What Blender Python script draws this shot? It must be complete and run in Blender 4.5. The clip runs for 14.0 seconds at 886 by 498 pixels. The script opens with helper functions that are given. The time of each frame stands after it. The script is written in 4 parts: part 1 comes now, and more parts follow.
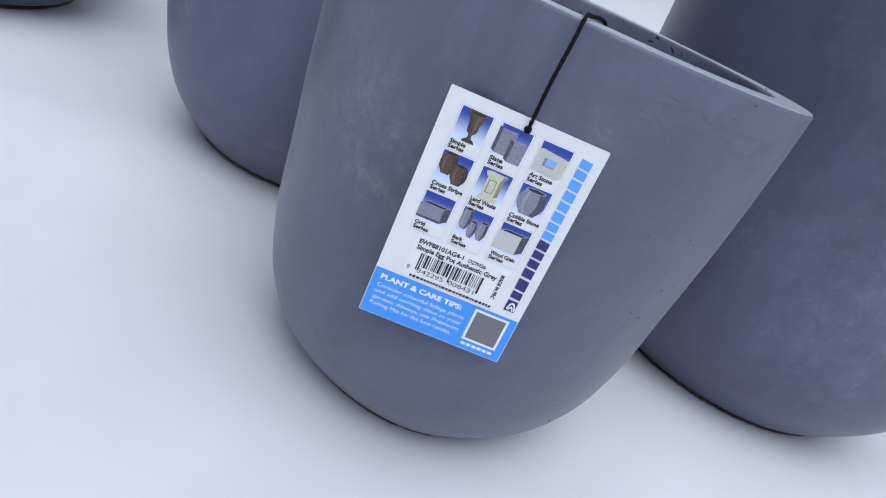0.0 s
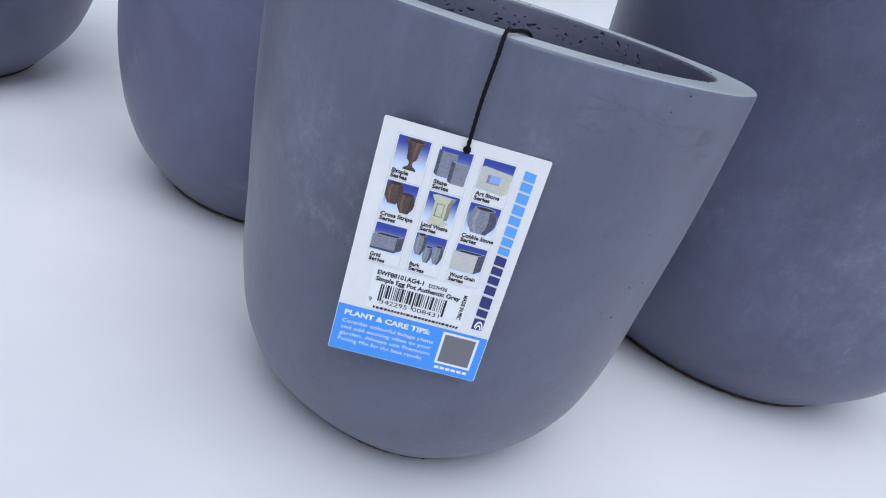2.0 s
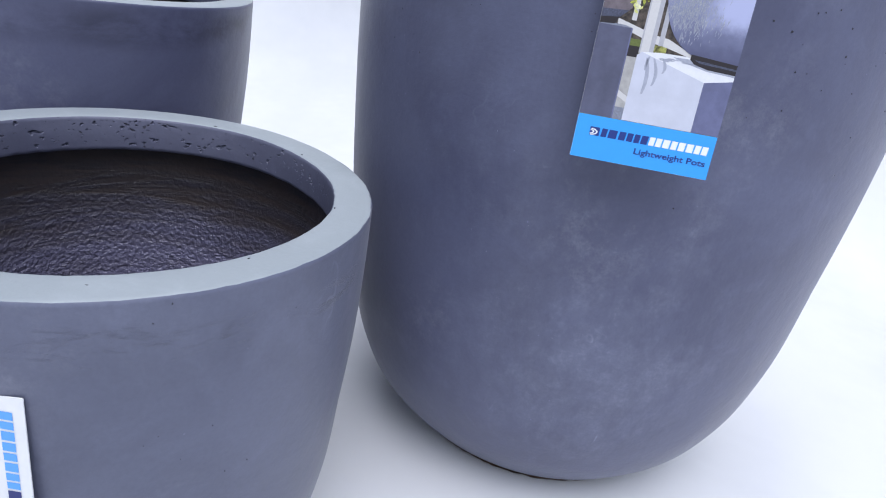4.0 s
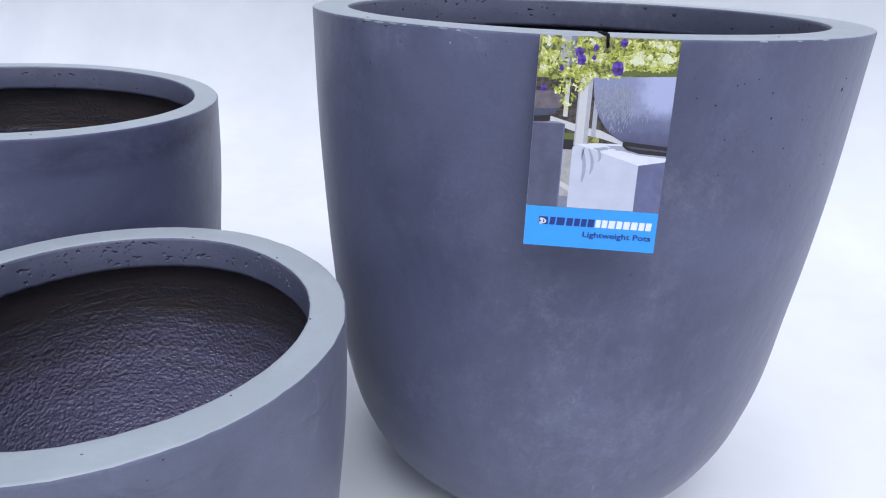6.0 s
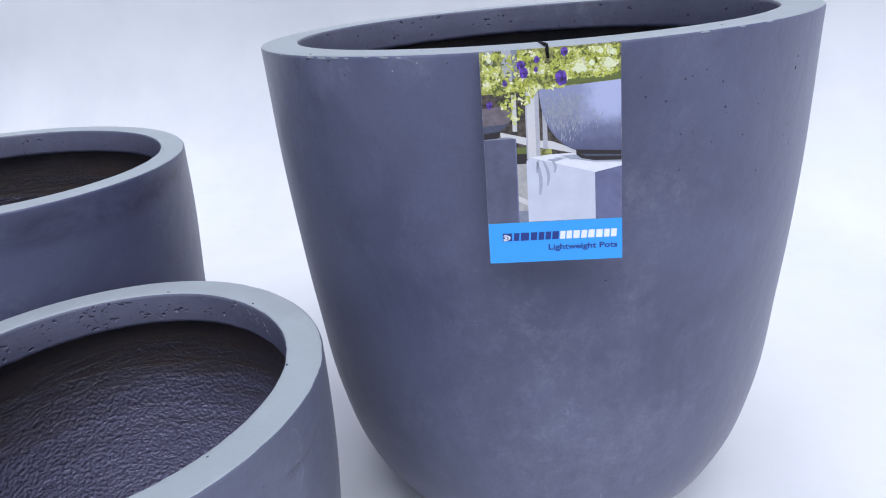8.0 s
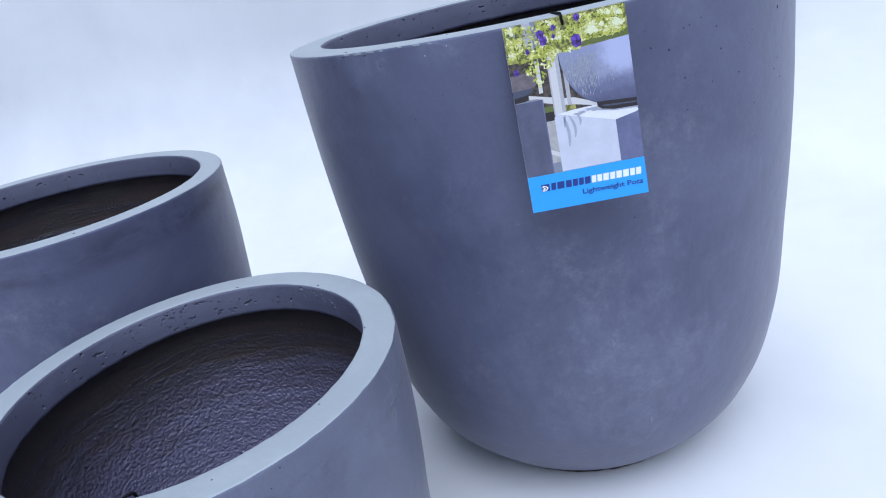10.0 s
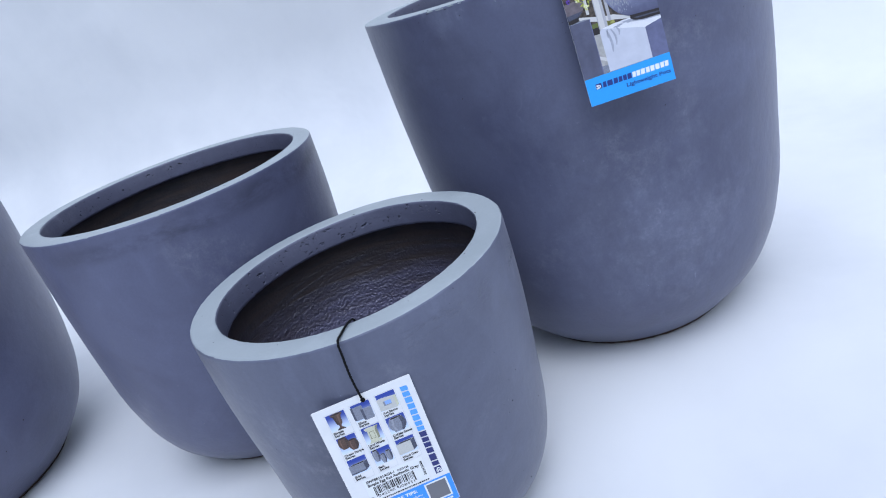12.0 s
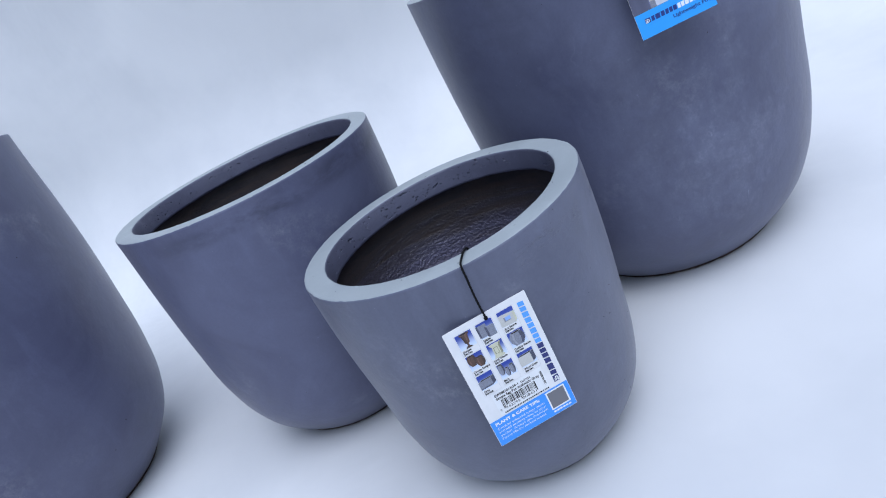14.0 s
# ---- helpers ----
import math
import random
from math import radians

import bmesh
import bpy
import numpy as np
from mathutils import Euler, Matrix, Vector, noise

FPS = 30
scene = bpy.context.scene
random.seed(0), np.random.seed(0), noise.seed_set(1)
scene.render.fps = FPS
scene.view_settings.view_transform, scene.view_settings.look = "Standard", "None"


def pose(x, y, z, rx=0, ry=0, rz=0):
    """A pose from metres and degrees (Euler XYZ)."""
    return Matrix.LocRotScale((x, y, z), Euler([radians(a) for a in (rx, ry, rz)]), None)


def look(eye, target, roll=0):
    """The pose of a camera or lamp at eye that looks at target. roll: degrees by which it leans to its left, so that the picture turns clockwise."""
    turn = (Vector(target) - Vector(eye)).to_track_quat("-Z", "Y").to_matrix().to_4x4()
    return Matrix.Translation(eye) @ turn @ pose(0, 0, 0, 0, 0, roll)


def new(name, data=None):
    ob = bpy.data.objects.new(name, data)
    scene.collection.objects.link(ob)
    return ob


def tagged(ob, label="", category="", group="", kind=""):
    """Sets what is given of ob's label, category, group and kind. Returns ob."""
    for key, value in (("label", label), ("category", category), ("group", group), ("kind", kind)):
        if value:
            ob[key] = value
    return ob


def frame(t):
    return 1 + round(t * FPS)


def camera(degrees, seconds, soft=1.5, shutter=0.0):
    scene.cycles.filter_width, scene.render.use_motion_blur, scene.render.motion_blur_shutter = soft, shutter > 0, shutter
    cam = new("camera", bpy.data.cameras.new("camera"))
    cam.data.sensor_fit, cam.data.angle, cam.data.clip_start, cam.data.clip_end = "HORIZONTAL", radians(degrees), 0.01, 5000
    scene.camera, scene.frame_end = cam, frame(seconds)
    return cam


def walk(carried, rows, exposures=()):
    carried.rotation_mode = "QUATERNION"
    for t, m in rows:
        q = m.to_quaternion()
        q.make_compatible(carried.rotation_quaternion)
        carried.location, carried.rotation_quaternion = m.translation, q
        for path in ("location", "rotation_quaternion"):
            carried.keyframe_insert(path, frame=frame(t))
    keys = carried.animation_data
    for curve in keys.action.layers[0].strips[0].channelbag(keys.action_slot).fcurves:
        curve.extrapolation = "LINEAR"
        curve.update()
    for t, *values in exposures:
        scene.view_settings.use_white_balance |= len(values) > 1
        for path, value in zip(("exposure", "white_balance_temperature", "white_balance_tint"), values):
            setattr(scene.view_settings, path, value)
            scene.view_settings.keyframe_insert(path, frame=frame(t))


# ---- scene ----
cam = camera(68.60, 14.0, soft=1.1)
# seconds, place, turn
PATH = [
    (0.0, 0.0903, -0.3891, 0.2730, 62.52, -22.45, 26.20),
    (0.5, 0.0873, -0.3885, 0.2758, 62.77, -20.66, 25.11),
    (1.0, 0.0869, -0.3869, 0.2774, 63.18, -19.14, 24.22),
    (1.5, 0.0917, -0.3857, 0.2790, 63.76, -17.46, 23.38),
    (2.0, 0.1028, -0.3790, 0.2858, 64.31, -15.81, 22.70),
    (2.5, 0.1397, -0.3577, 0.3064, 64.54, -14.32, 21.94),
    (3.0, 0.1888, -0.3256, 0.3349, 64.73, -12.43, 21.35),
    (3.5, 0.2279, -0.2906, 0.3615, 65.07, -10.78, 20.31),
    (4.0, 0.2565, -0.2642, 0.3949, 65.43, -9.13, 19.37),
    (6.3, 0.2717, -0.2565, 0.4518, 66.62, -1.32, 16.39),
    (6.5, 0.2732, -0.2554, 0.4533, 66.73, -0.63, 16.17),
    (7.0, 0.2823, -0.2526, 0.4546, 67.08, 0.99, 15.68),
    (7.5, 0.2874, -0.2459, 0.4546, 67.27, 2.59, 15.06),
    (7.7, 0.2894, -0.2434, 0.4564, 67.26, 3.24, 14.82),
    (9.8, 0.2770, -0.2802, 0.4574, 66.88, 10.51, 11.74),
    (10.0, 0.2711, -0.3017, 0.4564, 66.81, 11.25, 11.49),
    (10.5, 0.2505, -0.3569, 0.4588, 66.55, 13.14, 10.66),
    (11.0, 0.2266, -0.3972, 0.4625, 66.24, 14.66, 9.62),
    (11.5, 0.2164, -0.4326, 0.4600, 66.12, 16.48, 9.00),
    (12.0, 0.2173, -0.4682, 0.4525, 66.13, 18.21, 8.10),
    (12.5, 0.2138, -0.4909, 0.4534, 65.87, 19.87, 7.39),
    (13.0, 0.2044, -0.5172, 0.4539, 65.76, 21.61, 6.76),
    (13.5, 0.1730, -0.5332, 0.4515, 65.73, 23.30, 5.91),
    (14.0, 0.1467, -0.5422, 0.4516, 65.42, 25.01, 5.24),
]
walk(cam, [(t, pose(x, y, z, rx, ry, rz)) for t, x, y, z, rx, ry, rz in PATH], ((0.0, -0.48, 6550, 9), (2.0, -0.46, 6600, 10), (3.0, -0.34, 6650, 10), (4.0, -0.2, 6700, 12), (6.3, -0.3, 6600, 13), (7.7, -0.3, 6600, 13), (10.0, -0.28, 6080, 11), (14.0, -0.47, 6150, 10)))

# ---- light ----
world = bpy.data.worlds.new("sky")
scene.world = world
world.use_nodes = True
wn, wl = world.node_tree.nodes, world.node_tree.links
sky = wn.new("ShaderNodeTexSky")
sky.sky_type = "NISHITA"
sky.sun_disc = False
SUN_EL, SUN_AZ = 67.0, 150.0
sky.sun_elevation, sky.sun_rotation = radians(SUN_EL), radians(SUN_AZ)
veil = wn.new("ShaderNodeHueSaturation")
veil.inputs["Saturation"].default_value = 0.75
wl.new(sky.outputs[0], veil.inputs["Color"])
wl.new(veil.outputs[0], wn["Background"].inputs[0])
wn["Background"].inputs[1].default_value = 0.14
sun_data = bpy.data.lights.new("sun", "SUN")
sun_data.energy, sun_data.angle, sun_data.color = 4.3, radians(60), (0.83, 0.89, 1.0)
sun = new("sun", sun_data)
sun.matrix_world = look((math.sin(radians(SUN_AZ)) * math.cos(radians(SUN_EL)) * 5, math.cos(radians(SUN_AZ)) * math.cos(radians(SUN_EL)) * 5, math.sin(radians(SUN_EL)) * 5), (0, 0, 0))



# ---- materials ----
class Mat:
    """A small builder for node materials."""

    def __init__(self, name, rough=0.6, spec=0.5):
        self.m = bpy.data.materials.new(name)
        self.m.use_nodes = True
        self.n, self.l = self.m.node_tree.nodes, self.m.node_tree.links
        self.b = self.n["Principled BSDF"]
        self.b.inputs["Roughness"].default_value = rough
        self.b.inputs["Specular IOR Level"].default_value = spec
        self.co = self.n.new("ShaderNodeTexCoord").outputs["Object"]

    def put(self, sock, v):
        if isinstance(v, (int, float)):
            sock.default_value = v
        elif isinstance(v, tuple):
            sock.default_value = v if len(v) == 4 or len(v) == 3 and sock.type == "VECTOR" else (*v, 1.0)
        else:
            self.l.new(v, sock)

    def scaled(self, x, y, z):
        k = self.n.new("ShaderNodeMapping")
        self.l.new(self.co, k.inputs["Vector"])
        k.inputs["Scale"].default_value = (x, y, z)
        return k.outputs[0]

    def noise(self, scale, detail=4, rough=0.55, vec=None, warp=0.0):
        k = self.n.new("ShaderNodeTexNoise")
        self.l.new(vec or self.co, k.inputs["Vector"])
        for key, v in (("Scale", scale), ("Detail", detail), ("Roughness", rough), ("Distortion", warp)):
            k.inputs[key].default_value = v
        return k.outputs["Fac"]

    def cells(self, scale, vec=None, rand=1.0):
        k = self.n.new("ShaderNodeTexVoronoi")
        self.l.new(vec or self.co, k.inputs["Vector"])
        k.inputs["Scale"].default_value = scale
        k.inputs["Randomness"].default_value = rand
        return k

    def ramp(self, fac, lo, hi, a=0.0, b=1.0):
        k = self.n.new("ShaderNodeMapRange")
        k.interpolation_type = "SMOOTHSTEP"
        self.l.new(fac, k.inputs[0])
        for i, v in enumerate((lo, hi, a, b)):
            k.inputs[i + 1].default_value = v
        return k.outputs[0]

    def math(self, op, a, b=0.0):
        k = self.n.new("ShaderNodeMath")
        k.operation = op
        self.put(k.inputs[0], a)
        self.put(k.inputs[1], b)
        return k.outputs[0]

    def mix(self, fac, a, b):
        k = self.n.new("ShaderNodeMix")
        k.data_type = "RGBA"
        self.put(k.inputs[0], fac)
        self.put(k.inputs[6], a)
        self.put(k.inputs[7], b)
        return k.outputs[2]

    def bump(self, height, strength, dist, after=None):
        k = self.n.new("ShaderNodeBump")
        k.inputs["Strength"].default_value = strength
        k.inputs["Distance"].default_value = dist
        self.l.new(height, k.inputs["Height"])
        if after:
            self.l.new(after, k.inputs["Normal"])
        self.l.new(k.outputs[0], self.b.inputs["Normal"])
        return k.outputs[0]

    def colour(self, v):
        self.put(self.b.inputs["Base Color"], v)

    def roughness(self, v):
        self.put(self.b.inputs["Roughness"], v)


PITS = {"smudged_fibre_cement": (0.8, 1.0, 0.0, 0.06), "scuffed_fibre_cement": (0.8, 1.0, 0.0, 0.06), "trowelled_fibre_cement": (0.8, 1.0, 0.0, 0.06), "ground_rim": (0.75, 1.0, 0.0, 0.07), "grey_fibre_cement": (0.8, 1.0, 0.0, 0.06), "pitted_fibre_cement": (0.7, 1.0, 0.0, 0.2)}


def concrete(name, pits, low=(0.076, 0.081, 0.143), high=(0.107, 0.115, 0.19), chalk_sheen=(), smear=()):
    """Grey cast fibre-cement: cloudy tone, trowel streaks, powdery scuffs, air-bubble pits.
    chalk_sheen: patches (x, y, z, radius, strength) of white powder rubbed into the wall, with a pale sheen painted in."""
    k = Mat(name, 0.45, 0.42)
    k.b.inputs["Sheen Weight"].default_value = 0.0 if name in ("pitted_fibre_cement", "ground_rim") else 0.1
    k.b.inputs["Sheen Roughness"].default_value = 0.45
    raw = k.co
    info = k.n.new("ShaderNodeObjectInfo")
    shift = k.n.new("ShaderNodeVectorMath")
    shift.operation = "ADD"
    k.l.new(raw, shift.inputs[0])
    k.l.new(k.math("MULTIPLY", info.outputs["Random"], 9.0), shift.inputs[1])
    k.co = shift.outputs[0]
    cloud = k.noise(7, 6, 0.62, warp=0.8)
    fine = k.noise(30, 6, 0.65, warp=0.5)
    streak = k.noise(16, 5, 0.65, k.scaled(1, 1, 0.3), 1.2)
    tone = k.mix(k.ramp(cloud, 0.3, 0.68), low, high)
    tone = k.mix(k.ramp(fine, 0.5, 0.75, 0, 0.3), tone, tuple(v * 1.25 for v in high))
    tone = k.mix(k.ramp(streak, 0.55, 0.75, 0, 0.3), tone, tuple(v * 1.3 for v in high))
    powder = k.ramp(k.noise(42, 12, 0.86), 0.44, 0.74)
    line = k.math("ABSOLUTE", k.math("SUBTRACT", k.noise(17, 3, 0.6, k.scaled(1.3, 1.3, 0.7), 0.4), 0.5))
    threads = k.math("MULTIPLY", k.ramp(line, 0.001, 0.014, 1.0, 0.0), k.ramp(k.noise(13, 5, 0.7), 0.5, 0.66))
    scuff = k.math("MULTIPLY", k.ramp(k.noise(6, 3, 0.5), 0.55, 0.72), powder)
    tone = k.mix(k.math("MULTIPLY", scuff, 0.45), tone, (0.36, 0.365, 0.41))
    for x, y, z, r, s in chalk_sheen:
        d = k.n.new("ShaderNodeVectorMath")
        d.operation = "DISTANCE"
        k.l.new(raw, d.inputs[0])
        d.inputs[1].default_value = (x, y, z)
        ragged = k.math("ADD", d.outputs["Value"], k.math("MULTIPLY", k.math("SUBTRACT", k.noise(55, 6, 0.7, k.scaled(1.2, 1.2, 0.6)), 0.5), 1.7 * r))
        near = k.ramp(ragged, 0.1 * r, r, s, 0.0)
        # powder and scratches, plus an even share that paints a broad bluish sheen
        body = k.math("ADD", k.math("ADD", k.math("MULTIPLY", powder, 0.16), k.math("MULTIPLY", threads, 0.35)), 0.07)
        tone = k.mix(k.math("MULTIPLY", near, body), tone, (0.4, 0.43, 0.54))
    rub, tall = None, 5.5 if name == "smudged_fibre_cement" else 3.2
    for x, y, z, r, s in smear:
        d = k.n.new("ShaderNodeVectorMath")
        d.operation = "DISTANCE"
        squash = k.n.new("ShaderNodeVectorMath")
        squash.operation = "MULTIPLY"
        k.l.new(raw, squash.inputs[0])
        squash.inputs[1].default_value = (1, 1, tall)
        k.l.new(squash.outputs[0], d.inputs[0])
        d.inputs[1].default_value = (x, y, z * tall)
        near = k.ramp(d.outputs["Value"], 0.25 * r, r, min(1.0, s * 1.5), 0.0)
        rub1 = k.math("MULTIPLY", near, k.ramp(k.noise(*((34, 8, 0.78, k.scaled(1, 1, 3.5), 0.8) if name == "trowelled_fibre_cement" else (15, 6, 0.68, k.scaled(1, 1, 2.4), 0.2))), *((0.48, 0.66) if name == "trowelled_fibre_cement" else (0.34, 0.62))))
        rub = k.math("MAXIMUM", rub, rub1) if rub else rub1
    if rub:
        tone = k.mix(rub, tone, tuple(v * 0.62 for v in low))
    grain = k.noise(420, 3, 0.7)
    tone = k.mix(k.ramp(grain, 0.35, 0.7, 0.0, 0.12 if name != "ground_rim" else 0.05), tone, tuple(v * 0.62 for v in low))
    specks = k.ramp(k.noise(260, 2, 0.5), 0.76, 0.82, 0.0, 0.4)
    tone = k.mix(specks if name != "ground_rim" else 0.0, tone, tuple(min(v * 2.4, 0.6) for v in high))
    wander = k.n.new("ShaderNodeVectorMath")
    wander.operation = "MULTIPLY_ADD"
    spread = k.n.new("ShaderNodeTexNoise")
    k.l.new(k.co, spread.inputs["Vector"])
    spread.inputs["Scale"].default_value = 260
    k.l.new(spread.outputs["Color"], wander.inputs[0])
    wander.inputs[1].default_value = (0.002, 0.002, 0.002)
    k.l.new(k.co, wander.inputs[2])
    hole = None
    for scale, share in ((pits, 1.0), (pits * 2.1, 0.9)):
        v = k.cells(scale, wander.outputs[0])
        size = k.n.new("ShaderNodeSeparateColor")
        k.l.new(v.outputs["Color"], size.inputs[0])
        rad = k.math("MULTIPLY", k.ramp(size.outputs[0], *PITS[name]), share)
        one = k.ramp(k.math("SUBTRACT", rad, v.outputs["Distance"]), 0.0, 0.05)
        hole = k.math("MAXIMUM", hole, one) if hole else one
    # shade inside the bubbles is painted in as a near-black tone
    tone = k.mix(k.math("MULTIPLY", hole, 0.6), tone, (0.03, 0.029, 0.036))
    k.colour(tone)
    k.roughness(k.ramp(cloud, 0.3, 0.7, 0.36, 0.5))
    n1 = k.bump(k.noise(50, 6, 0.6), 0.16, 0.004)
    if rub:
        n1 = k.bump(rub, 0.4 if name == "trowelled_fibre_cement" else 0.12, 0.0015, n1)
    n2 = k.bump(grain, 0.12, 0.0006, n1)
    k.bump(k.math("SUBTRACT", 1.0, hole), 1.0, 0.0025, n2)
    return k.m


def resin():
    """Dark, slightly glossy, brushed-on resin inside the pots: bluish below with sheen painted in, browner brushing
    under the lip with the lip's shade painted in.
    """
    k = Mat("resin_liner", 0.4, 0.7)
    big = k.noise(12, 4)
    # bluish resin, made paler to carry the sheen of the sky
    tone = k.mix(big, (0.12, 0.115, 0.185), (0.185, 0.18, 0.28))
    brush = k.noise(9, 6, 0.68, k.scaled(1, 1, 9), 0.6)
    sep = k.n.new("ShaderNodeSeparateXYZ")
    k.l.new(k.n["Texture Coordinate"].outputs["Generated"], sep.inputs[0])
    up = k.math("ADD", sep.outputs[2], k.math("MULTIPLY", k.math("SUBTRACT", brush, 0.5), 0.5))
    shaded_coat = k.ramp(up, 0.52, 0.9, 0.0, 0.95)
    # brown brushed resin, darkened well beyond its own colour for shade under the lip
    tone = k.mix(shaded_coat, tone, k.mix(k.ramp(brush, 0.38, 0.62), (0.017, 0.012, 0.01), (0.04, 0.028, 0.022)))
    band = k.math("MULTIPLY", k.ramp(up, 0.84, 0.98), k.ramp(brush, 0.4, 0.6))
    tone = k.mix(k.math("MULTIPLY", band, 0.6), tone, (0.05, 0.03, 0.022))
    tone = k.mix(k.ramp(k.noise(7, 4, 0.6), 0.58, 0.72, 0, 0.2), tone, (0.1, 0.082, 0.082))
    k.colour(tone)
    k.roughness(k.math("ADD", k.ramp(k.noise(60, 3), 0.3, 0.7, 0.3, 0.42), k.math("MULTIPLY", shaded_coat, 0.24)))
    pebble = k.math("MULTIPLY", k.noise(360, 2, 0.45), k.ramp(up, 0.62, 0.95, 1.0, 0.14))
    n1 = k.bump(pebble, 1.0, 0.0034)
    n2 = k.bump(k.noise(90, 3, 0.5, k.scaled(1, 1, 1.6)), 0.14, 0.003, n1)
    k.bump(k.noise(28, 3), 0.25, 0.006, n2)
    return k.m


def sheet():
    """White vinyl sheet of the photo sweep."""
    k = Mat("white_sheet", 0.5, 0.35)
    c = k.noise(2.6, 5, 0.55, None, 0.15)
    tone = k.mix(k.ramp(c, 0.36, 0.68), (0.675, 0.683, 0.7), (0.6, 0.612, 0.635))
    tone = k.mix(k.ramp(k.noise(160, 2, 0.7), 0.72, 0.8, 0, 0.25), tone, (0.5, 0.5, 0.52))
    k.colour(tone)
    n1 = k.bump(k.noise(2.2, 4, 0.5, None, 0.5), 0.25, 0.05)
    k.bump(k.noise(300, 3), 0.06, 0.0005, n1)
    return k.m


def flat(name, rgb, rough=0.35, spec=0.5, wobble=0.06, grain=90):
    """Printed or dyed material with faint mottling."""
    k = Mat(name, rough, spec)
    dark = tuple(v * (1 - wobble) for v in rgb)
    fac = k.ramp(k.noise(grain, 5, 0.65), 0.3, 0.7)
    k.colour(k.mix(fac, rgb, dark))
    return k.m


def gradient(name, low, high, z0, z1, rough=0.35):
    """A print that runs from one colour to another up the tag."""
    k = Mat(name, rough)
    sep = k.n.new("ShaderNodeSeparateXYZ")
    k.l.new(k.co, sep.inputs[0])
    k.colour(k.mix(k.ramp(sep.outputs[2], z0, z1), low, high))
    return k.m


BODY = concrete("grey_fibre_cement", 80)
# the wide low patches also paint the floor's sheen on the belly
BODY_L = concrete("scuffed_fibre_cement", 80, (0.072, 0.077, 0.134), (0.103, 0.112, 0.184), smear=[(-0.12, -0.17, 0.37, 0.11, 0.2)], chalk_sheen=[(0.03, -0.19, 0.17, 0.14, 0.45), (-0.02, -0.2, 0.22, 0.1, 0.25), (0.082, -0.185, 0.245, 0.03, 0.45), (0.085, -0.184, 0.225, 0.02, 0.5), (0.06, -0.185, 0.15, 0.09, 1.0), (-0.03, -0.2, 0.3, 0.07, 0.3), (-0.085, -0.185, 0.315, 0.006, 1.2), (-0.098, -0.184, 0.417, 0.028, 1.0), (-0.036, -0.2055, 0.418, 0.022, 0.8), (0.11, -0.177, 0.417, 0.03, 0.8), (0.1, -0.17, 0.3, 0.08, 0.25)])
BODY_S = concrete("trowelled_fibre_cement", 80, (0.088, 0.096, 0.145), (0.12, 0.131, 0.192), smear=[(0.087, -0.104, 0.238, 0.05, 0.45), (0.135, 0.0, 0.234, 0.035, 0.7), (0.12, -0.06, 0.237, 0.04, 0.3)], chalk_sheen=[(0.1, -0.09, 0.24, 0.04, 0.4), (0.135, -0.005, 0.235, 0.03, 0.5), (-0.075, -0.11, 0.23, 0.03, 0.5)])
BODY_M = concrete("smudged_fibre_cement", 80, smear=[(0.155, -0.058, 0.313, 0.11, 0.7), (0.163, 0.03, 0.314, 0.08, 0.7), (0.09, -0.14, 0.313, 0.1, 0.6), (0.0, -0.165, 0.313, 0.08, 0.4)], chalk_sheen=[(0.164, 0.02, 0.322, 0.02, 0.8)])
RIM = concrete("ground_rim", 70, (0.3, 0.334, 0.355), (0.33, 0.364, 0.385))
LIP = concrete("pitted_fibre_cement", 190, (0.103, 0.107, 0.16), (0.137, 0.142, 0.205))
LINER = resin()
SHEET = sheet()
CARD = flat("white_card", (0.76, 0.765, 0.785), 0.3)
CORD = flat("black_cord", (0.004, 0.004, 0.005), 0.8, 0.2)


# ---- building ----
def part(name, bm, material, parent=None, label="", smooth=True):
    me = bpy.data.meshes.new(name)
    bm.to_mesh(me)
    bm.free()
    for f in me.polygons:
        f.use_smooth = smooth
    me.set_sharp_from_angle(angle=radians(40))
    if material:
        me.materials.append(material)
    ob = new(name, me)
    if parent:
        ob.parent = parent
    if label:
        tagged(ob, label)
    return ob


def lathe(rings, seg=144, wob=0.0, seed=0.0, close_low=False):
    """A surface of revolution from (radius, height) pairs; wob: how far the wall wanders, in metres."""
    bm = bmesh.new()
    rows = []
    for r, z, *chip in rings:
        row = []
        for i in range(seg):
            a = 2 * math.pi * i / seg
            d = wob * noise.noise((math.cos(a) * 1.6 + seed, math.sin(a) * 1.6, z * 9 + seed))
            if chip:
                d += chip[0] * (noise.noise((math.cos(a) * 22 + seed, math.sin(a) * 22, 4)) + 0.7 * min(0.0, noise.noise((math.cos(a) * 60, math.sin(a) * 60 + seed, 9))))
            row.append(bm.verts.new(((r + d) * math.cos(a), (r + d) * math.sin(a), z)))
        rows.append(row)
    for lo, hi in zip(rows, rows[1:]):
        for i in range(seg):
            bm.faces.new((lo[i], lo[(i + 1) % seg], hi[(i + 1) % seg], hi[i]))
    if close_low:
        bm.faces.new(list(reversed(rows[0])))
    bm.normal_update()
    return bm


# outline of the egg pots: share of the height, share of the rim's radius
OUTLINE = [(0.011, 0.622), (0.03, 0.664), (0.05, 0.702), (0.1, 0.785), (0.18, 0.864), (0.3, 0.924), (0.5, 0.965), (0.75, 0.994), (1.0, 1.0)]


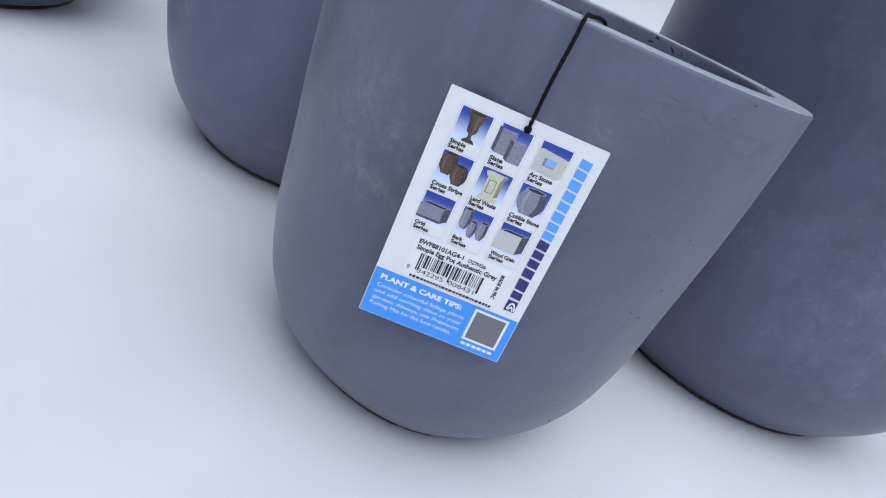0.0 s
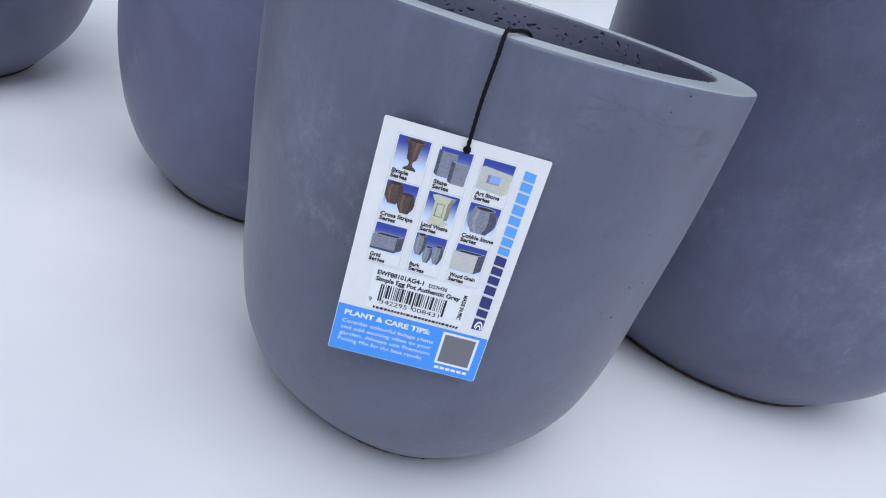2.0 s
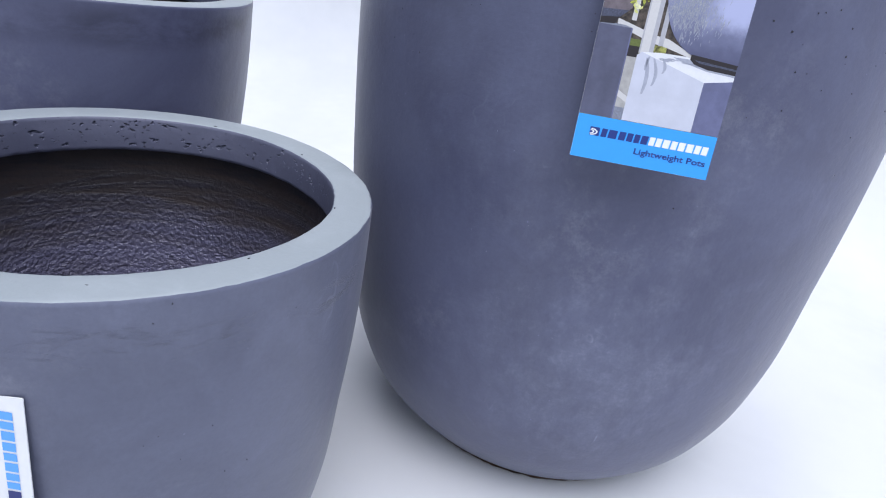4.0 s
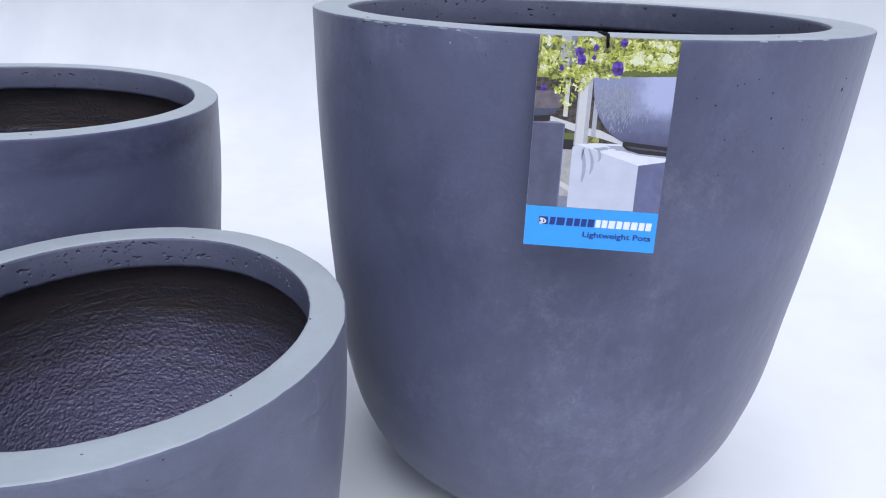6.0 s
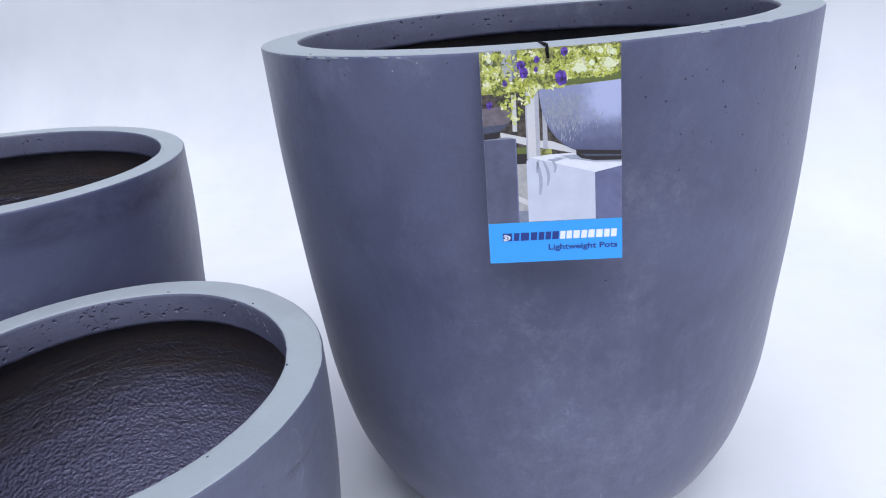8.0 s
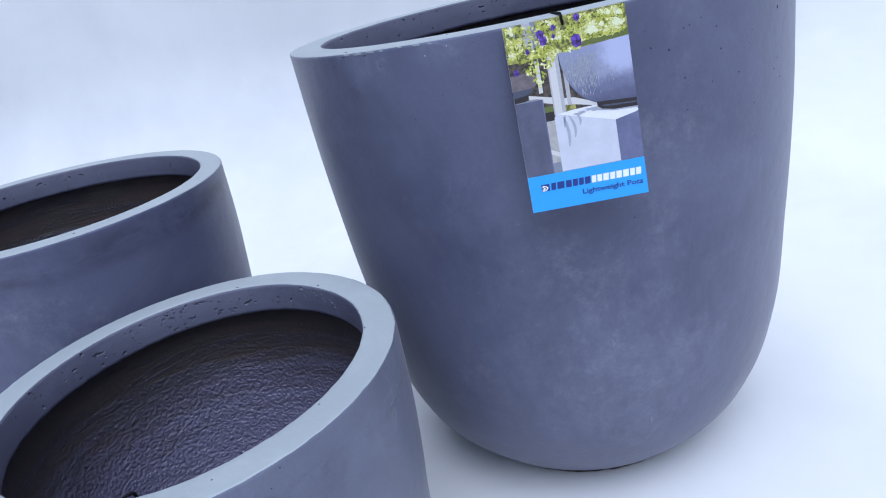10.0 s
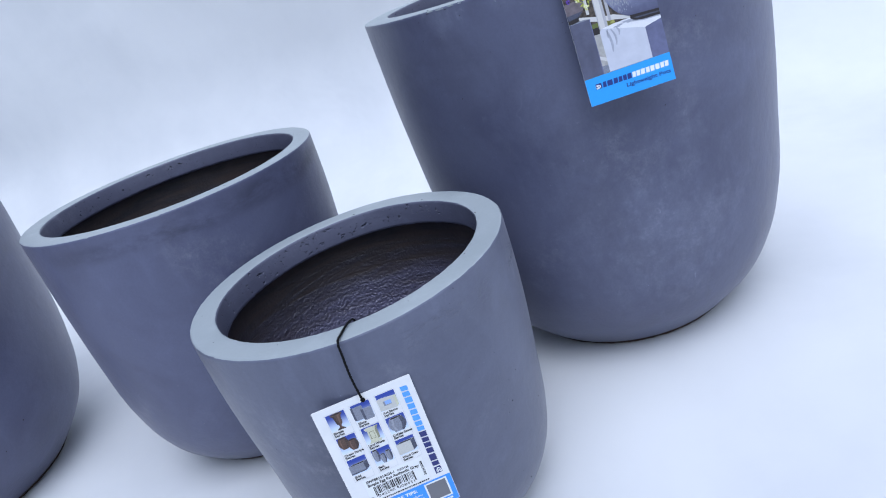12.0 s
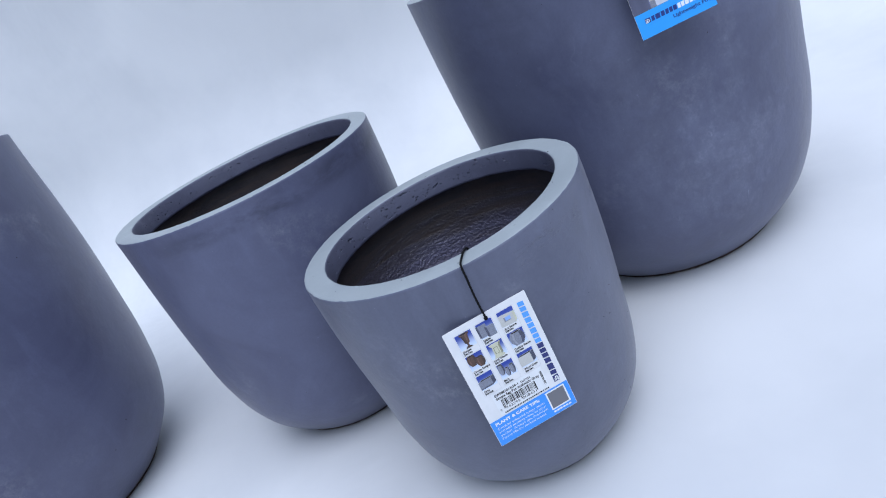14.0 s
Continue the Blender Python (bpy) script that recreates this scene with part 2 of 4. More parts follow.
def outline(u):
    us, rs = [p[0] for p in OUTLINE], [p[1] for p in OUTLINE]
    d = np.gradient(rs, us)
    i = min(max(int(np.searchsorted(us, u)) - 1, 0), len(us) - 2)
    h = us[i + 1] - us[i]
    s = (u - us[i]) / h
    return rs[i] * (1 + 2 * s) * (1 - s) ** 2 + d[i] * h * s * (1 - s) ** 2 + rs[i + 1] * s * s * (3 - 2 * s) + d[i + 1] * h * s * s * (s - 1)


def carved_lip(radius, height, inner, lip, seed, pocks):
    """The cast lip as a fine grid, with air bubbles sunk into it.
    pocks: (degrees round the axis, depth below the rim, half length in mm, flatness)."""
    coarse = 192
    fine = [k / 12 for k in range(12 * 112)] if pocks else []
    ring = np.array(fine + [112 + k / 3 for k in range(3 * 80)] if pocks else [k / 2 for k in range(2 * coarse)])
    ang = ring * 2 * math.pi / coarse
    profile = [(0.0, 0.0008, 0.0004), (0.0008, 0.0002, 0.0003), (0.002, 0.0, 0.0)]
    steps = 56 if pocks else 8
    profile += [(0.002 + (lip - 0.0055) * k / steps, -0.0004 * math.sin(math.pi * k / steps), 0.0) for k in range(1, steps + 1)]
    profile += [(lip - 0.002, 0.0005, 0.0005), (lip - 0.001, 0.0014, 0.001), (lip - 0.0002, 0.004, 0.0), (lip + 0.0004, radius - 0.004 - inner, 0.0)]
    z = np.array([height - 0.0005 - p[0] for p in profile])
    r = np.zeros((len(profile), len(ring)))
    at = np.arange(coarse + 1)
    for j, (down, out, chip) in enumerate(profile):
        base = []
        for i in range(coarse):
            c, q = math.cos(2 * math.pi * i / coarse), math.sin(2 * math.pi * i / coarse)
            d = 0.0014 * noise.noise((c * 1.6 + seed, q * 1.6, z[j] * 9 + seed))
            d += chip * (noise.noise((c * 22 + seed, q * 22, 4)) + 0.7 * min(0.0, noise.noise((c * 60, q * 60 + seed, 9))))
            base.append(d)
        r[j] = inner + out + np.interp(ring, at, base + base[:1])
    rng = np.random.default_rng(int(seed * 10))
    sunk = np.zeros_like(r)
    for deg, down, mm, flat_by in pocks:
        a = radians(deg)
        s = ((ang - a + math.pi) % (2 * math.pi) - math.pi) * inner
        h = z - (height - down)
        cols, rows = np.where(abs(s) < mm * 0.0022)[0], np.where(abs(h) < mm * 0.0022)[0]
        if not len(cols) or not len(rows):
            continue
        t, p1, p2 = rng.uniform(-0.5, 0.5), rng.uniform(0, 6.28), rng.uniform(0, 6.28)
        ss, hh = np.meshgrid(s[cols], h[rows])
        u, v = ss * math.cos(t) + hh * math.sin(t), (hh * math.cos(t) - ss * math.sin(t)) / flat_by
        th = np.arctan2(v, u)
        rho = np.hypot(u, v) / (mm * 0.001 * (1 + 0.28 * np.sin(2 * th + p1) + 0.22 * np.sin(3 * th + p2)))
        pit = min(mm * 0.00128, 0.0021) * np.sqrt(np.clip(1 - rho ** 2, 0, 1))
        block = sunk[np.ix_(rows, cols)]
        sunk[np.ix_(rows, cols)] = np.maximum(block, pit)
    r += sunk
    n, m = len(ring), len(profile)
    verts = np.stack([r * np.cos(ang), r * np.sin(ang), np.repeat(z[:, None], n, 1)], -1).reshape(-1, 3)
    bm = bmesh.new()
    vs = [bm.verts.new(v) for v in verts.tolist()]
    for j in range(m - 1):
        for i in range(n):
            k = (i + 1) % n
            bm.faces.new((vs[j * n + i], vs[(j + 1) * n + i], vs[(j + 1) * n + k], vs[j * n + k]))
    bm.normal_update()
    return bm


def bubbles(seed, count, lip, extra=()):
    """Air bubbles strewn over the far side of a lip, most of them pin-holes, some in clusters."""
    rng = random.Random(seed)
    spots, hubs = list(extra), [(rng.uniform(20, 190), rng.uniform(0.006, lip - 0.007)) for k in range(14)]
    for i in range(count):
        mm = 0.5 + 1.15 * rng.random() ** 4
        if rng.random() < 0.5:
            hub = rng.choice(hubs)
            deg, down = hub[0] + rng.gauss(0, 5), min(max(hub[1] + rng.gauss(0, 0.004), 0.003), lip - 0.005)
        else:
            deg, down = rng.uniform(5, 200), rng.uniform(0.003, lip - 0.005)
        spots.append((deg, down, mm, rng.uniform(0.4, 0.8)))
    return spots


def pot(x, y, radius, height, inner, lip, seed, label, lean=(0.0, 0.0), skin=None, pocks=()):
    """One egg-shaped planter: outer body with flat rim, pitted inner lip, resin liner, dark foot."""
    thing = tagged(new("planter_pot"), label, "plant pot", "set of egg pots")
    thing.location = (x, y, 0.5 * radius * math.hypot(*lean))
    thing.rotation_euler = (-lean[1], lean[0], 0)
    us = [0.011 + 0.289 * (k / 22) for k in range(22)] + [0.3 + 0.69 * k / 24 for k in range(25)]
    rings = [(radius * outline(u), height * u) for u in us]
    rings += [(radius, height - 0.0022), (radius - 0.0001, height - 0.0012), (radius - 0.0006, height - 0.0004, 0.0006)]
    body = part("body", lathe(rings, 192, 0.0014, seed=seed), skin or BODY, thing)
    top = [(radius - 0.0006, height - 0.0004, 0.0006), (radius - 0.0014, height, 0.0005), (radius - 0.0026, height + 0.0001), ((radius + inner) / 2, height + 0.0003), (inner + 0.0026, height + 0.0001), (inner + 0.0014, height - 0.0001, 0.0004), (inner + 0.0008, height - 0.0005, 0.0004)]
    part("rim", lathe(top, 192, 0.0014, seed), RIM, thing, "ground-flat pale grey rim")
    part("inner_lip", carved_lip(radius, height, inner, lip, seed, pocks), LIP, thing, "cast inner lip full of air-bubble pits")
    wall = 0.007
    inside = [(max(radius * outline(max(u, 0.02)) - wall, 0.02), height * u) for u in (0.07, 0.1, 0.15, 0.2, 0.3, 0.4, 0.5, 0.6, 0.7, 0.8)]
    inside.append((radius - 0.008, height - lip - 0.002))
    low = inside[0]
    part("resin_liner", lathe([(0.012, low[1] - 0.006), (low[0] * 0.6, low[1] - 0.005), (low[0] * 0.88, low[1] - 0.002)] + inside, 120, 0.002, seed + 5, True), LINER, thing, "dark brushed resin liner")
    part("foot", lathe([(radius * 0.59, 0.0), (radius * 0.606, 0.0006), (radius * 0.617, height * 0.004, 0.0012), (radius * 0.622, height * 0.009, 0.0008), (radius * 0.612, height * 0.0125)], 192, 0.0014, seed, True), FOOT, thing, "dark unfinished base edge")
    return thing


FOOT = flat("dark_base_edge", (0.075, 0.045, 0.033), 0.85, 0.2, 0.6, 60)

# ---- the sweep ----
bm = bmesh.new()
rows = []
line = [(-30.0, 0.0)] + [(-3.0 + 0.25 * i, 0.0) for i in range(16)]
Y0, RAD = 0.85, 0.4
line += [(Y0 + RAD * math.sin(radians(a)), RAD - RAD * math.cos(radians(a))) for a in range(6, 91, 6)]
line += [(Y0 + RAD, RAD + 0.12 * i) for i in range(1, 13)]
for yy, zz in line:
    row = []
    for i in range(61):
        xx = -3.6 + 0.12 * i
        d = 0.0
        if zz > 0.02:
            d = 0.07 * min(1, zz) * noise.noise((xx * 2.0, zz * 2.2, 3.0)) + 0.03 * min(1, zz) * noise.noise((xx * 4.0, zz * 5.0, 7.0))
        row.append(bm.verts.new((xx, yy + d, zz)))
    rows.append(row)
for lo, hi in zip(rows, rows[1:]):
    for i in range(60):
        bm.faces.new((lo[i], lo[i + 1], hi[i + 1], hi[i]))
sweep = part("backdrop", bm, SHEET)
sweep.modifiers.new("thickness", "SOLIDIFY").thickness = 0.003
sweep.modifiers["thickness"].offset = -1
tagged(sweep, "plain white photo sheet curving up behind the pots", "backdrop", kind="structure")
bm = bmesh.new()
bmesh.ops.create_grid(bm, x_segments=8, y_segments=8, size=60)
bmesh.ops.translate(bm, verts=bm.verts, vec=(0, 0, -0.012))
tagged(part("ground", bm, flat("pale_floor", (0.55, 0.55, 0.56), 0.7)), "pale plain floor under the white sheet", "floor", kind="structure")

# ---- the pots ----
POTS = dict(S=(0.0, 0.0, 0.135, 0.26, 0.1129, 0.024), M=(-0.2575, 0.1856, 0.165, 0.3305, 0.1438, 0.024), L=(0.2181, 0.31, 0.2087, 0.4199, 0.1812, 0.027), X=(-0.7645, 0.1206, 0.2479, 0.4988, 0.2169, 0.029))
pot_s = pot(*POTS["S"], 0.3, "smallest grey fibre-cement egg pot with a printed tag", skin=BODY_S, pocks=bubbles(3, 190, 0.024, [(99.3, 0.0132, 3.0, 0.5), (159, 0.0093, 3.4, 0.35), (123.1, 0.0144, 1.7, 0.5), (145.1, 0.0056, 1.2, 0.6), (132.7, 0.0074, 1.4, 0.6), (64.7, 0.0059, 1.4, 0.7), (117, 0.004, 2.2, 0.35)]))
pot_m = pot(*POTS["M"], 1.7, "medium grey fibre-cement egg pot, empty, standing behind the smallest", (0.031, 0.0085), BODY_M, bubbles(4, 70, 0.024, [(118, 0.008, 2.2, 0.45), (135, 0.007, 1.8, 0.5), (150, 0.012, 1.6, 0.6)]))
pot_l = pot(*POTS["L"], 3.1, "large grey fibre-cement egg pot with powdery scuffs and a photo tag", (-0.0091, -0.0073), BODY_L, bubbles(5, 110, 0.027))
pot_x = pot(*POTS["X"], 4.4, "largest grey fibre-cement egg pot, standing apart from the others")

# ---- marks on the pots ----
# dark colour that stands for the shade in a dent; the blobs themselves stand proud
PIT_SHADE = flat("pit_shadow", (0.035, 0.034, 0.044), 0.9)
pit_meshes = []
for shape in range(5):
    pit_bm = bmesh.new()
    bmesh.ops.create_icosphere(pit_bm, subdivisions=2, radius=1.0)
    for v in pit_bm.verts:
        v.co *= 1 + 0.75 * noise.noise(v.co * 1.1 + Vector((shape * 7.0, 0, 0))) + 0.3 * noise.noise(v.co * 3 + Vector((0, shape * 5.0, 0)))
    pit_mesh = bpy.data.meshes.new("pit")
    pit_bm.to_mesh(pit_mesh)
    pit_bm.free()
    pit_mesh.materials.append(PIT_SHADE)
    pit_meshes.append(pit_mesh)
turn_rng = random.Random(8)


def pits(thing, key, spots):
    """Air-bubble pits as thin raised blobs in a shade colour, at (degrees round the axis, height, half length in mm,
    stretch) on a pot's wall.
    """
    x, y, radius, height, inner, lip = POTS[key]
    for deg, z, mm, tall in spots:
        r = radius * outline(min(z / height, 1.0))
        a = radians(deg)
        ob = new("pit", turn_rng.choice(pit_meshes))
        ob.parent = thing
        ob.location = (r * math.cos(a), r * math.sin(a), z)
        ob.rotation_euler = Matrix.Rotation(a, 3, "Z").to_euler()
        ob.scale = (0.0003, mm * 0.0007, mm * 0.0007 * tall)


pits(pot_l, "L", [(-51.1, 0.3776, 0.9, 1), (-33.1, 0.3895, 0.8, 2), (-52, 0.3917, 0.7, 1), (-55.3, 0.3996, 0.6, 1), (-57.7, 0.3973, 0.6, 1), (-65.2, 0.3897, 0.6, 1), (-61.9, 0.386, 0.7, 1), (-59.1, 0.3667, 0.6, 1), (-46.7, 0.359, 0.6, 1), (-97.3, 0.3915, 0.7, 1.6)])
pits(pot_l, "L", [(-101.1, 0.3863, 0.6, 1.4), (-107.5, 0.373, 0.6, 1), (-106.1, 0.3545, 0.7, 1), (-96.9, 0.4069, 0.6, 1), (-89.6, 0.3792, 0.6, 1), (-89.5, 0.3704, 0.6, 1), (-104, 0.3324, 0.6, 1), (-53.3, 0.359, 0.5, 1), (-70.6, 0.2838, 0.7, 1), (-93.8, 0.4149, 0.6, 1)])
pits(pot_l, "L", [(-121.4, 0.4178, 1.8, 0.3), (-115.8, 0.4172, 2.2, 0.22), (-125, 0.4125, 0.8, 0.6)])
pits(pot_s, "S", [(-29.9, 0.1399, 0.7, 1), (-61.7, 0.0628, 0.6, 1), (-114.6, 0.1758, 0.4, 1), (-42, 0.2484, 0.4, 1), (-34.4, 0.1439, 0.35, 1), (-32, 0.1899, 0.35, 1), (-29, 0.1584, 0.35, 1), (-39, 0.2563, 0.4, 1), (-27.7, 0.05, 0.6, 1)])
pits(pot_x, "X", [(-5.9, 0.1129, 1.0, 1), (-14.8, 0.0923, 0.8, 1), (-4, 0.3653, 1.0, 1)])

def strewn(seed, count, deg0, deg1, z0, z1, lo, hi):
    """Places for shade-coloured pin-holes strewn over a stretch of a wall."""
    rng = random.Random(seed)
    return [(rng.uniform(deg0, deg1), rng.uniform(z0, z1), lo + (hi - lo) * rng.random() ** 3, rng.uniform(0.7, 1.5)) for k in range(count)]


pits(pot_l, "L", strewn(21, 34, -128, -90, 0.335, 0.41, 0.28, 0.6))
pits(pot_l, "L", strewn(22, 16, -72, -30, 0.33, 0.415, 0.28, 0.6))
pits(pot_s, "S", strewn(23, 12, -75, -10, 0.03, 0.25, 0.25, 0.45))


def chips(thing, key, spots):
    """Pale flakes broken out just under the rim: (degrees, drop below the rim in mm, half length in mm, flatness)."""
    x, y, radius, height, inner, lip = POTS[key]
    for deg, drop, mm, tall in spots:
        a = radians(deg)
        ob = new("chip", chip_meshes[int(abs(deg)) % 5])
        ob.parent = thing
        ob.location = (radius * math.cos(a), radius * math.sin(a), height - drop * 0.001)
        ob.rotation_euler = (0, 0, a)
        ob.scale = (0.00015, mm * 0.001, mm * 0.001 * tall)


chip_meshes = []
for pit_mesh in pit_meshes:
    chip_mesh = pit_mesh.copy()
    chip_mesh.name = "chip"
    chip_mesh.materials.clear()
    chip_mesh.materials.append(RIM)
    chip_meshes.append(chip_mesh)
chips(pot_l, "L", [(-120.5, 0.9, 3.4, 0.16), (-117.4, 1.2, 4.6, 0.13), (-114.2, 1.0, 3.4, 0.16), (-111.6, 1.2, 1.8, 0.22), (-107.5, 0.8, 2.0, 0.18), (-104.2, 1.0, 2.8, 0.2), (-101.6, 1.3, 1.4, 0.3), (-131, 0.7, 1.8, 0.16), (-56, 0.8, 2.8, 0.15), (-49, 0.8, 2.0, 0.18), (-43, 0.8, 3.0, 0.14), (-102.9, 8.2, 0.4, 1.4), (-98.6, 4.4, 0.4, 1.0)])
chips(pot_m, "M", [(-64, 0.7, 2.2, 0.15), (-88, 0.6, 1.8, 0.15)])


def rim_pit_shades(thing, key, spots):
    """Bubbles opened by grinding the rim flat, as flat blobs in a shade colour: (degrees, share of the rim's width,
    half length in mm).
    """
    x, y, radius, height, inner, lip = POTS[key]
    for deg, share, mm in spots:
        a, r = radians(deg), inner + (radius - inner) * share
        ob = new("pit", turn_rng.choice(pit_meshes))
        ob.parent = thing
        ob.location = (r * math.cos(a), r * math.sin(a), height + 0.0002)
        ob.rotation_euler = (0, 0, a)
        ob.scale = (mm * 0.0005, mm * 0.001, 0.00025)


rim_pit_shades(pot_s, "S", [(-131, 0.5, 0.8), (-52, 0.45, 0.7), (-76, 0.75, 0.9), (-21, 0.2, 0.6), (18, 0.15, 1.0), (64, 0.1, 1.1), (-98, 0.3, 0.5), (-160, 0.6, 0.6), (102, 0.12, 1.2)])
rim_pit_shades(pot_m, "M", [(-40, 0.6, 0.9), (-95, 0.5, 0.8), (30, 0.2, 0.8)])
rim_pit_shades(pot_l, "L", [(-122, 0.85, 1.4), (-50, 0.6, 0.9), (-100, 0.4, 0.8)])

# ---- printed tags ----
INK = flat("black_ink", (0.012, 0.012, 0.015), 0.4)
BLUE = flat("blue_ink", (0.05, 0.29, 0.85), 0.3, wobble=0.03)
SKYINK = flat("light_blue_ink", (0.1, 0.36, 0.86), 0.3, wobble=0.03)
NAVY = flat("navy_ink", (0.022, 0.03, 0.16), 0.3)
PALE = flat("white_ink", (0.79, 0.81, 0.84), 0.3)
NOPRINT = flat("grey_square_ink", (0.16, 0.16, 0.18), 0.4)
TERRA = flat("print_brown", (0.11, 0.062, 0.048), 0.35, wobble=0.45, grain=1100)
CLAY = flat("print_dark_brown", (0.07, 0.045, 0.04), 0.35, wobble=0.6, grain=1100)
GREYP = flat("print_grey", (0.24, 0.26, 0.33), 0.35, wobble=0.3, grain=1100)
GREYD = flat("print_dark_grey", (0.085, 0.095, 0.15), 0.35, wobble=0.55, grain=1100)
CREAM = flat("print_cream", (0.6, 0.6, 0.46), 0.35, wobble=0.15, grain=1100)
STONE = flat("print_stone", (0.55, 0.55, 0.53), 0.35, wobble=0.12, grain=1100)
RUST = flat("print_rust", (0.17, 0.1, 0.075), 0.35, wobble=0.3, grain=1100)
GREYL = flat("print_light_grey", (0.33, 0.35, 0.42), 0.35, wobble=0.25, grain=1100)
MOSSP = flat("print_moss", (0.3, 0.3, 0.2), 0.35, wobble=0.35, grain=1100)
BLACKP = flat("print_black", (0.02, 0.015, 0.018), 0.35, grain=1100)

EDGEP = flat("print_faint_edge", (0.6, 0.62, 0.66), 0.35)
MM = 0.001


def plate(name, shapes, parent, layer, label=""):
    """Flat print: polygons of (x, z) millimetres with their inks, in one mesh, on a given ink layer of the tag."""
    me = bpy.data.meshes.new(name)
    inks, verts, faces, index = [], [], [], []
    for pts, ink in shapes:
        if ink not in inks:
            inks.append(ink)
        faces.append(tuple(range(len(verts), len(verts) + len(pts))))
        index.append(inks.index(ink))
        verts += [(x * MM, -0.0004 - layer * 0.00006 - 0.000008 * (len(faces) % 6), z * MM) for x, z in pts]
    me.from_pydata(verts, [], faces)
    for ink in inks:
        me.materials.append(ink)
    for f, k in zip(me.polygons, index):
        f.material_index = k
    ob = new(name, me)
    ob.parent = parent
    return tagged(ob, label) if label else ob


def box(x0, z0, x1, z1, lean=0.0):
    return [(x0, z0), (x1, z0), (x1 + lean, z1), (x0 + lean, z1)]


def disc(x, z, rx, rz=None, n=18, a0=0.0, a1=360.0):
    rz = rz or rx
    return [(x + rx * math.cos(radians(a0 + (a1 - a0) * i / n)), z + rz * math.sin(radians(a0 + (a1 - a0) * i / n))) for i in range(n)]


def words(text, x, z, high, ink, parent, layer=2, width=None, heavy=0.0, turn=0.0, right=False, name="lettering"):
    """A line of print as a mesh; high: capital height in mm; width: the line's length in mm."""
    cu = bpy.data.curves.new("line", "FONT")
    cu.body, cu.size, cu.offset = text, high / 0.69, heavy
    cu.resolution_u = 3
    tmp = bpy.data.objects.new("line", cu)
    scene.collection.objects.link(tmp)
    bpy.context.view_layer.update()
    me = bpy.data.meshes.new_from_object(tmp.evaluated_get(bpy.context.evaluated_depsgraph_get()))
    bpy.data.objects.remove(tmp)
    xs = [v.co.x for v in me.vertices]
    k = (width / (max(xs) - min(xs))) if width else 1.0
    lo, hi = min(xs) * k, max(xs) * k
    c, s = math.cos(radians(turn)), math.sin(radians(turn))
    for v in me.vertices:
        px, pz = v.co.x * k - (hi if right else lo), v.co.y
        v.co = ((x + px * c - pz * s) * MM, -0.0004 - layer * 0.00006, (z + px * s + pz * c) * MM)
    me.name = name
    me.materials.clear()
    me.materials.append(ink)
    ob = new(name, me)
    ob.parent = parent
    return ob


def card(w, h, hx, hz, hr=1.6):
    """A thin card with a punched hole; the print faces -y."""
    bm = bmesh.new()
    cut = 0.5
    outer = [(cut, 0), (w - cut, 0), (w, cut), (w, h - cut), (w - cut, h), (cut, h), (0, h - cut), (0, cut)]
    loops = []
    for pts in (outer, disc(hx, hz, hr, n=20)):
        vs = [bm.verts.new((x * MM, -0.0003, z * MM)) for x, z in pts]
        loops += [bm.edges.new((a, b)) for a, b in zip(vs, vs[1:] + vs[:1])]
    bmesh.ops.triangle_fill(bm, use_beauty=True, use_dissolve=False, edges=loops)
    got = bmesh.ops.extrude_face_region(bm, geom=bm.faces[:])
    bmesh.ops.translate(bm, verts=[v for v in got["geom"] if isinstance(v, bmesh.types.BMVert)], vec=(0, 0.0006, 0))
    bmesh.ops.recalc_face_normals(bm, faces=bm.faces[:])
    return bm


def wordmark(x, z, length, high, inks, parent, layer, turn=0.0, swoosh=True):
    """The maker's mark as plain shapes: a swoosh block and two runs of slanted blocks."""
    c, s = math.cos(radians(turn)), math.sin(radians(turn))

    def put(pts):
        return [(x + px * c - pz * s, z + px * s + pz * c) for px, pz in pts]

    shapes = [(put(box(0, 0, high * 1.15, high)), inks[0])]
    out = []
    if swoosh:
        for k in range(2):
            arc = disc(0, high * 0.42, high * (0.95 - 0.4 * k), high * (0.42 - 0.17 * k), 12, -80, 90)
            back = disc(-high * 0.1, high * 0.42, high * (0.85 - 0.4 * k), high * (0.3 - 0.14 * k), 12, -80, 90)[::-1]
            out.append((put([(max(0.0, a), b) for a, b in arc + back]), inks[2]))
    widths = [0.72, 1.1, 0.85, 0.75, 0.72, 0.85, 0.68, 0.72, 0.85, 0.75, 0.82, 0.85, 0.72, 0.75]
    start = high * 1.3
    unit = (length - start) / sum(widths)
    at, letters = start, []
    for i, wd in enumerate(widths):
        ink = inks[0] if i < 6 else inks[1]
        w1 = wd * unit
        l, r = at + 0.05 * w1, at + 0.85 * w1
        # one slanted block for each place
        letters.append((put(box(l, 0, r, high, high * 0.1)), ink))
        at += w1
    ob = plate("wordmark", shapes, parent, layer, "maker's mark in plain coloured blocks")
    for block in letters:
        plate("letter_block", [block], ob, layer)
    if out:
        plate("swoosh", out, ob, layer + 1)
    return ob


